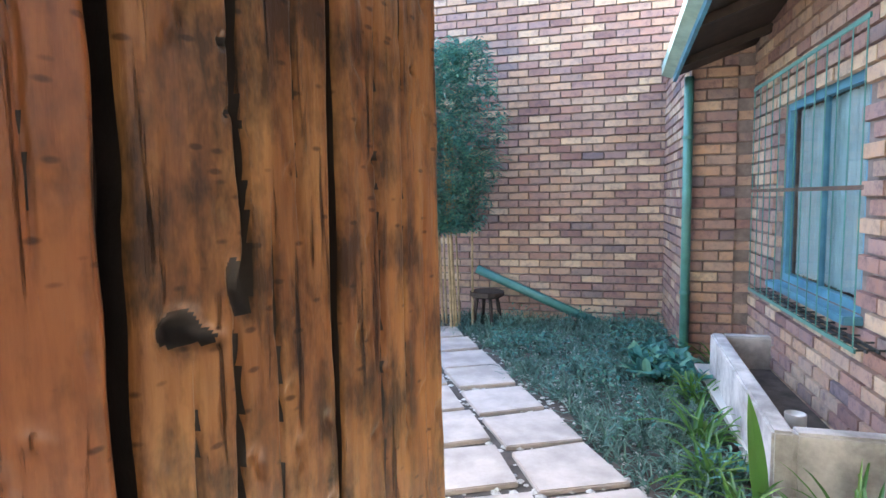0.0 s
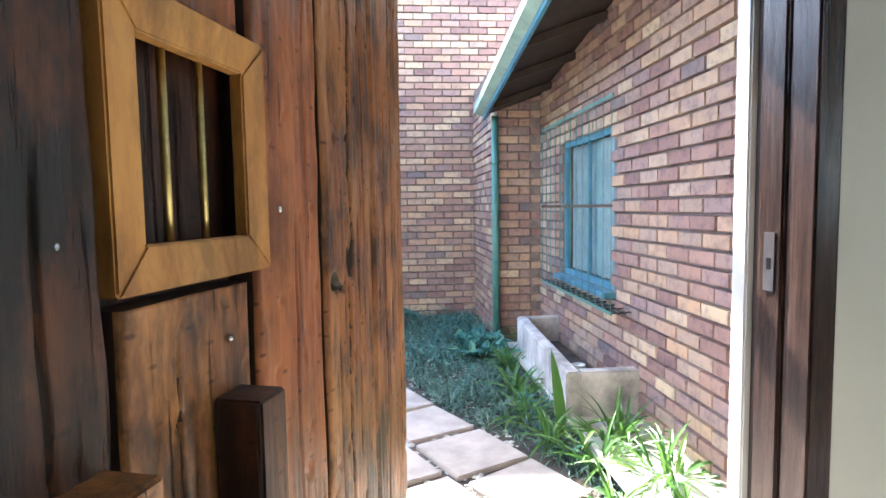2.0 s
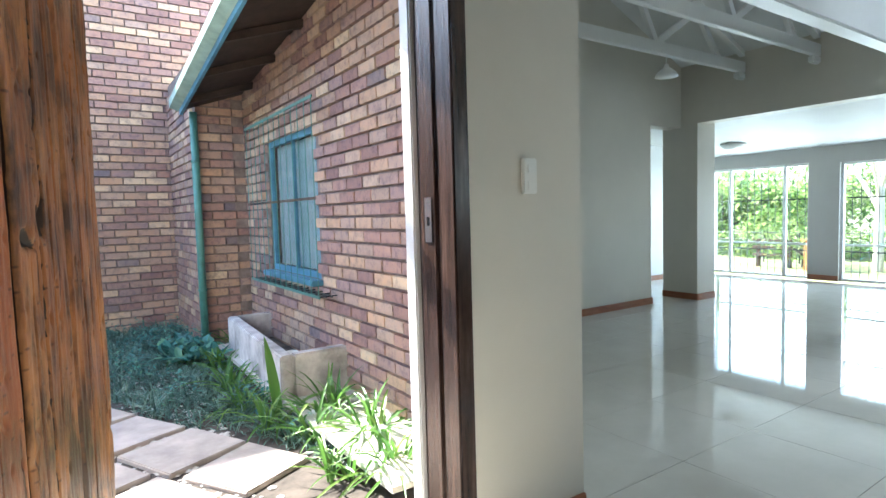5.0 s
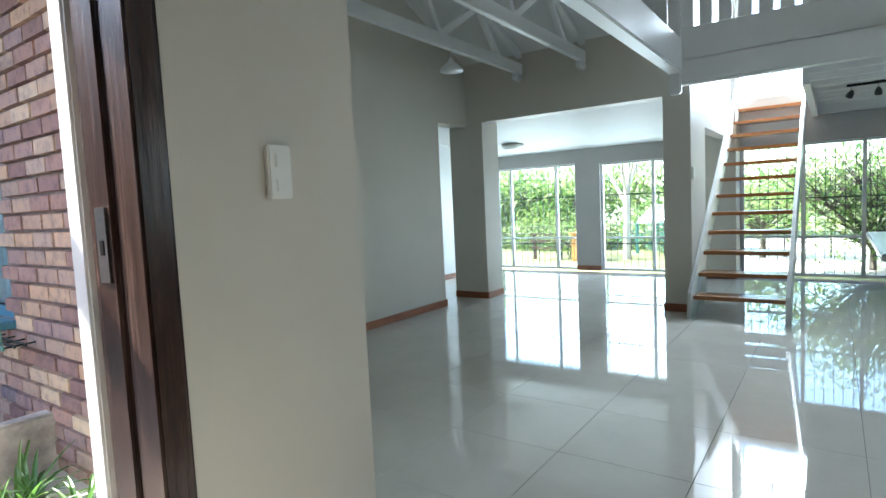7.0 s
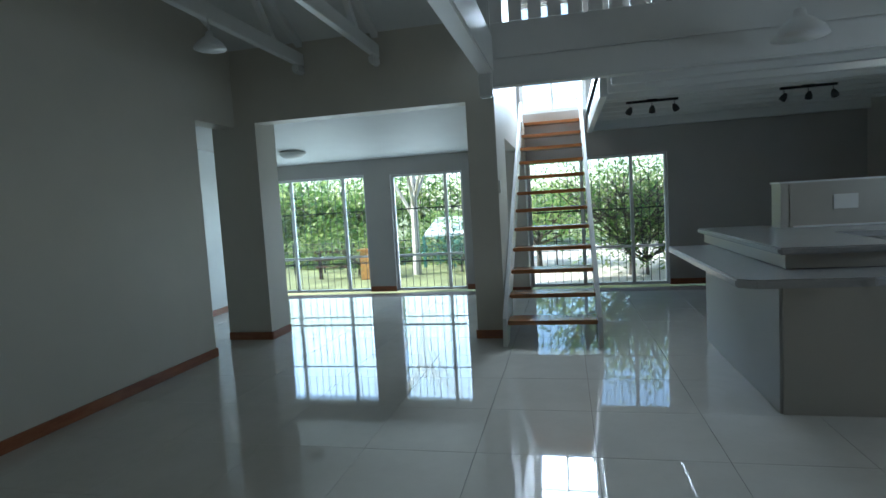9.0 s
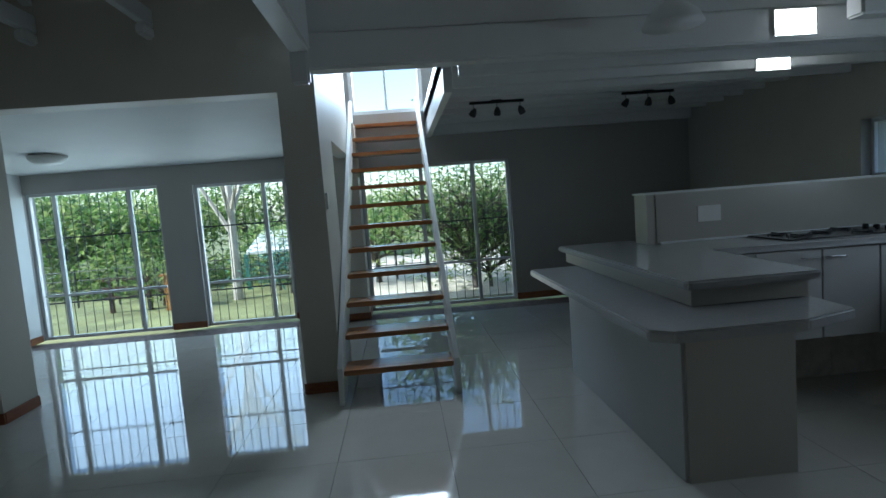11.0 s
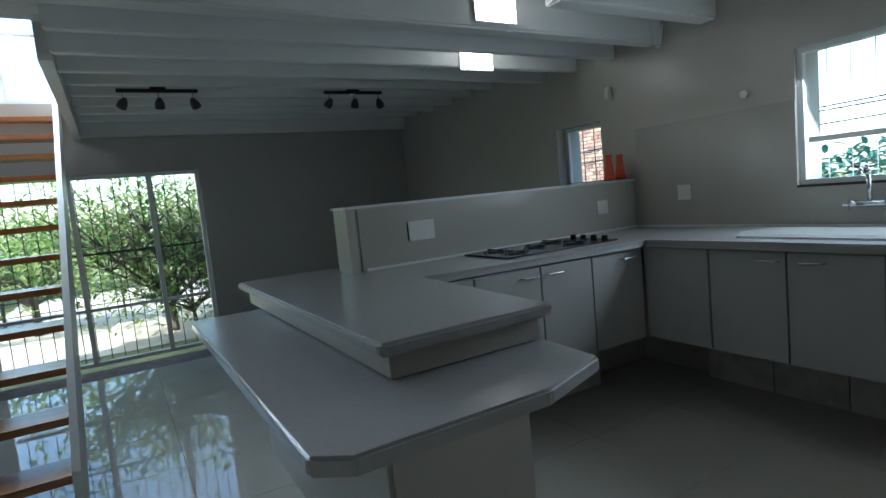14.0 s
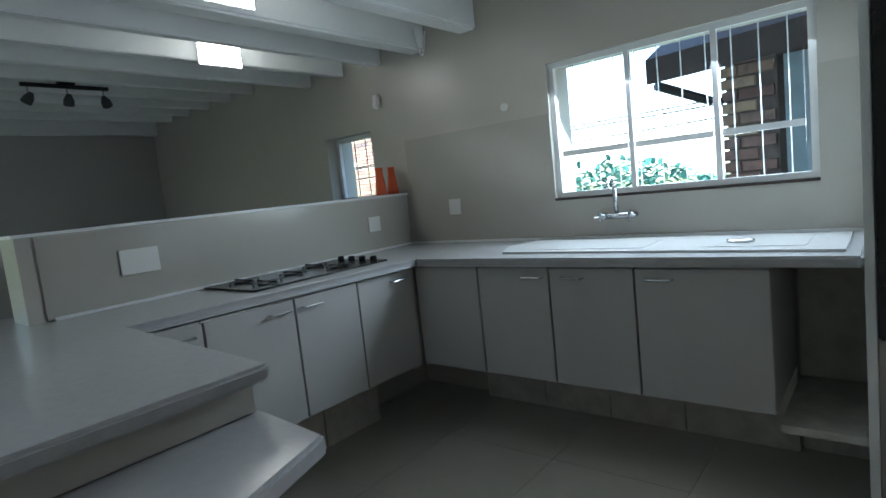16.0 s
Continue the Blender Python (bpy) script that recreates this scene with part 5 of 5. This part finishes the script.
# ---- yard behind the kitchen window ----
slab("wall_yard_brick", [(11.0, -10.4, -.16, 20.0, -10.23, 4.4)], MORTAR, "mortar of the yard's brick wall", category="wall")
yard = thing("outbuilding", "brick outbuilding with dark eave and tall window", "building", (3.4, -5.4, -.16))
part("wall", bx(2.2, -6.8, -.16, 4.75, -5.0, 2.7), MORTAR, yard)
bm = bmesh.new()
vs = [bm.verts.new(p) for p in ((1.9, -4.5, 2.0), (5.15, -4.5, 1.85), (5.15, -7, 2.9), (1.9, -7, 3.0), (1.9, -4.5, 2.2), (5.15, -4.5, 2.02), (5.15, -7, 3.05), (1.9, -7, 3.2))]
for f in ((0, 3, 2, 1), (4, 5, 6, 7), (0, 1, 5, 4), (1, 2, 6, 5), (2, 3, 7, 6), (3, 0, 4, 7)):
    bm.faces.new([vs[i] for i in f])
part("roof", bm, SOFFIT_SEAM, yard, "dark tiled roof edge")
wd = part("window", bx(4.18, -5.0, .8, 4.42, -4.96, 2.0), SOFFIT_SEAM, yard)
part("pane", bx(4.22, -4.958, .86, 4.38, -4.954, 1.94), CURTAIN, wd)
bm = bmesh.new()
rod(bm, (5.1, -4.55, 1.84), (4.78, -4.95, 1.68), .035, n=8)
part("pipe", bm, IRON, yard)
bl = []
for _ in range(2600):
    x = rng.uniform(3.5, 9.5)
    bl.append(blade((x, -9 + rng.uniform(-.5, .5), rng.uniform(-.1, 1.25 + .25 * math.sin(x * 2))), rng.uniform(0, 6.3), .22, .09, rng.uniform(-.2, 1.2), .4, 3))
scatter_mesh("hedge", LEAF_BLUE, "blue-green hedge across the yard", "hedge", bl)
slab("yard_wall_low", [(3.0, -9.8, -.16, 10, -9.6, .55)], CONCRETE, "low pinkish garden wall", category="wall")
tree(5.2, -13, 6.5, 1.2, 60, LEAF, "bare tall tree beyond the yard", .2, .09, .7)
for k, z in enumerate((1.85, 1.92, 1.78)):
    cb2 = thing("overhead_cable", "black overhead cable across the yard", "cable", (6, -6, z))
    bm = bmesh.new()
    rod(bm, (1, -5.6 - .1 * k, z - .05), (11, -6.6, z - .12 - .05 * k), .008, n=5)
    part("wire", bm, BLACK, cb2)

# ---- pieces: floor tiles and bricks ----
floor_ob = tagged(new("floor"), "polished cream porcelain tiles with thin grey joints", "floor", kind="structure")
TS = 0.6


def tile_mesh(w, h):
    bm = bmesh.new()
    box(bm, .0012, .0012, -.029, w - .0012, h - .0012, 0)
    return mesh_of("tile", bm, TILE)


full = tile_mesh(TS, TS)
nx, ny = 20, 14
for i in range(nx):
    for j in range(ny):
        x, y = -3.0 + i * TS + .25, -3.17 + j * TS
        w, h = min(TS, WX + .1 - x), min(TS, 5.03 - y)
        if w <= 0 or h <= 0:
            continue
        if x + w < 2.0 and y > 1.3:
            continue
        if x < 2.0 and y < 1.3 < y + h:
            h = 1.3 - y
        me = full if (w == TS and h == TS) else tile_mesh(w, h)
        ob = new("tile", me)
        ob.location = (x, y, 0)
        ob.parent = floor_ob
slab("floor_edge", [(-3.0, -3.17, -.03, -2.75, 1.3, 0)], TILE, "polished cream tile edge", category="floor")

CO, BL, BH = 0.085, 0.232, 0.073


def brick_mesh(length):
    bm = bmesh.new()
    vs = box(bm, 0, 0, 0, length, .03, BH)
    for v in vs:
        if v.co.y < .01:
            v.co.x += .004 if v.co.x < .01 else -.004
            v.co.z += .004 if v.co.z < .01 else -.004
    return mesh_of("brick", bm, BRICK)


whole, half = brick_mesh(BL - .008), brick_mesh(BL / 2 - .008)


def courses(length, z0, z1, holes):
    """Places of the bricks of a wall: run, height, whether whole."""
    out = []
    n = int((z1 - z0) / CO)
    for r in range(n):
        z = z0 + r * CO
        u = -BL / 2 if r % 2 else 0.0
        while u < length - .05:
            a, w_ = u, True
            if a < 0:
                a, w_ = 0.0, False
            elif a + BL > length:
                w_ = False
            b = a + (BL if w_ else BL / 2)
            if b <= length + .01 and not any(h[0] < (a + b) / 2 < h[1] and h[2] < z + .04 < h[3] for h in holes):
                out.append((a, z, w_))
            u += BL
    return out


def lay(owner, origin, along, out_dir, length, z0, z1, holes, near):
    """Bricks on a wall face; those that near() picks are pieces, the rest one mesh."""
    rng2 = random.Random(11)
    m = Matrix.Identity(4)
    m.col[0][:3], m.col[1][:3], m.col[2][:3] = along, [-c for c in out_dir], (0, 0, 1)
    verts, faces, count = [], [], 0
    for a, z, w_ in courses(length, z0, z1, holes):
        jit = rng2.uniform(-.003, .004)
        p = Vector(origin) + Vector(along) * a + Vector((0, 0, z)) + Vector(out_dir) * jit
        mm = Matrix.Translation(p) @ m
        me = whole if w_ else half
        if near(a, z) and count < 300:
            ob = new("brick", me)
            ob.matrix_world = mm
            ob.parent = owner
            ob.matrix_parent_inverse = owner.matrix_world.inverted()
            count += 1
        else:
            o = len(verts)
            verts.extend([mm @ v.co for v in me.vertices])
            faces.extend([tuple(i + o for i in q.vertices) for q in me.polygons])
    if verts:
        me = bpy.data.meshes.new("brickwork")
        me.from_pydata(verts, [], faces)
        me.materials.append(BRICK_REST)
        ob = new("brickwork", me)
        ob.parent = owner
        ob.matrix_parent_inverse = owner.matrix_world.inverted()
        tagged(ob, kind="stuff")


def wall_named(n):
    return bpy.data.objects[n]


lay(wall_named("wall_brick_house"), (NX, PY, CG), (0, -1, 0), (-1, 0, 0), PY - 1.30, 0, 2.85, [(PY - 4.72, PY - 3.53, .80, 1.96)], lambda a, z: a > 1.9 and .35 < z < 2.1)
lay(wall_named("wall_brick_pier"), (1.45, PY, CG), (1, 0, 0), (0, -1, 0), .46, 0, 2.75, [], lambda a, z: z < 2.4)
lay(wall_named("wall_brick_pier"), (1.43, BY, CG), (0, -1, 0), (-1, 0, 0), 1.5, 0, 2.75, [], lambda a, z: False)
lay(wall_named("wall_brick_back"), (-5.1, BY, CG), (1, 0, 0), (0, -1, 0), 8.2, 0, 4.3, [], lambda a, z: a > 4.6 and .5 < z < 2.9)
lay(wall_named("wall_yard_brick"), (20.0, -10.2, CG), (-1, 0, 0), (0, 1, 0), 9.0, 0, 4.4, [], lambda a, z: False)
lay(bpy.data.objects["outbuilding"], (4.78, -4.97, CG), (-1, 0, 0), (0, 1, 0), 2.4, 0, 2.6, [(.33, .62, .85, 2.1)], lambda a, z: False)
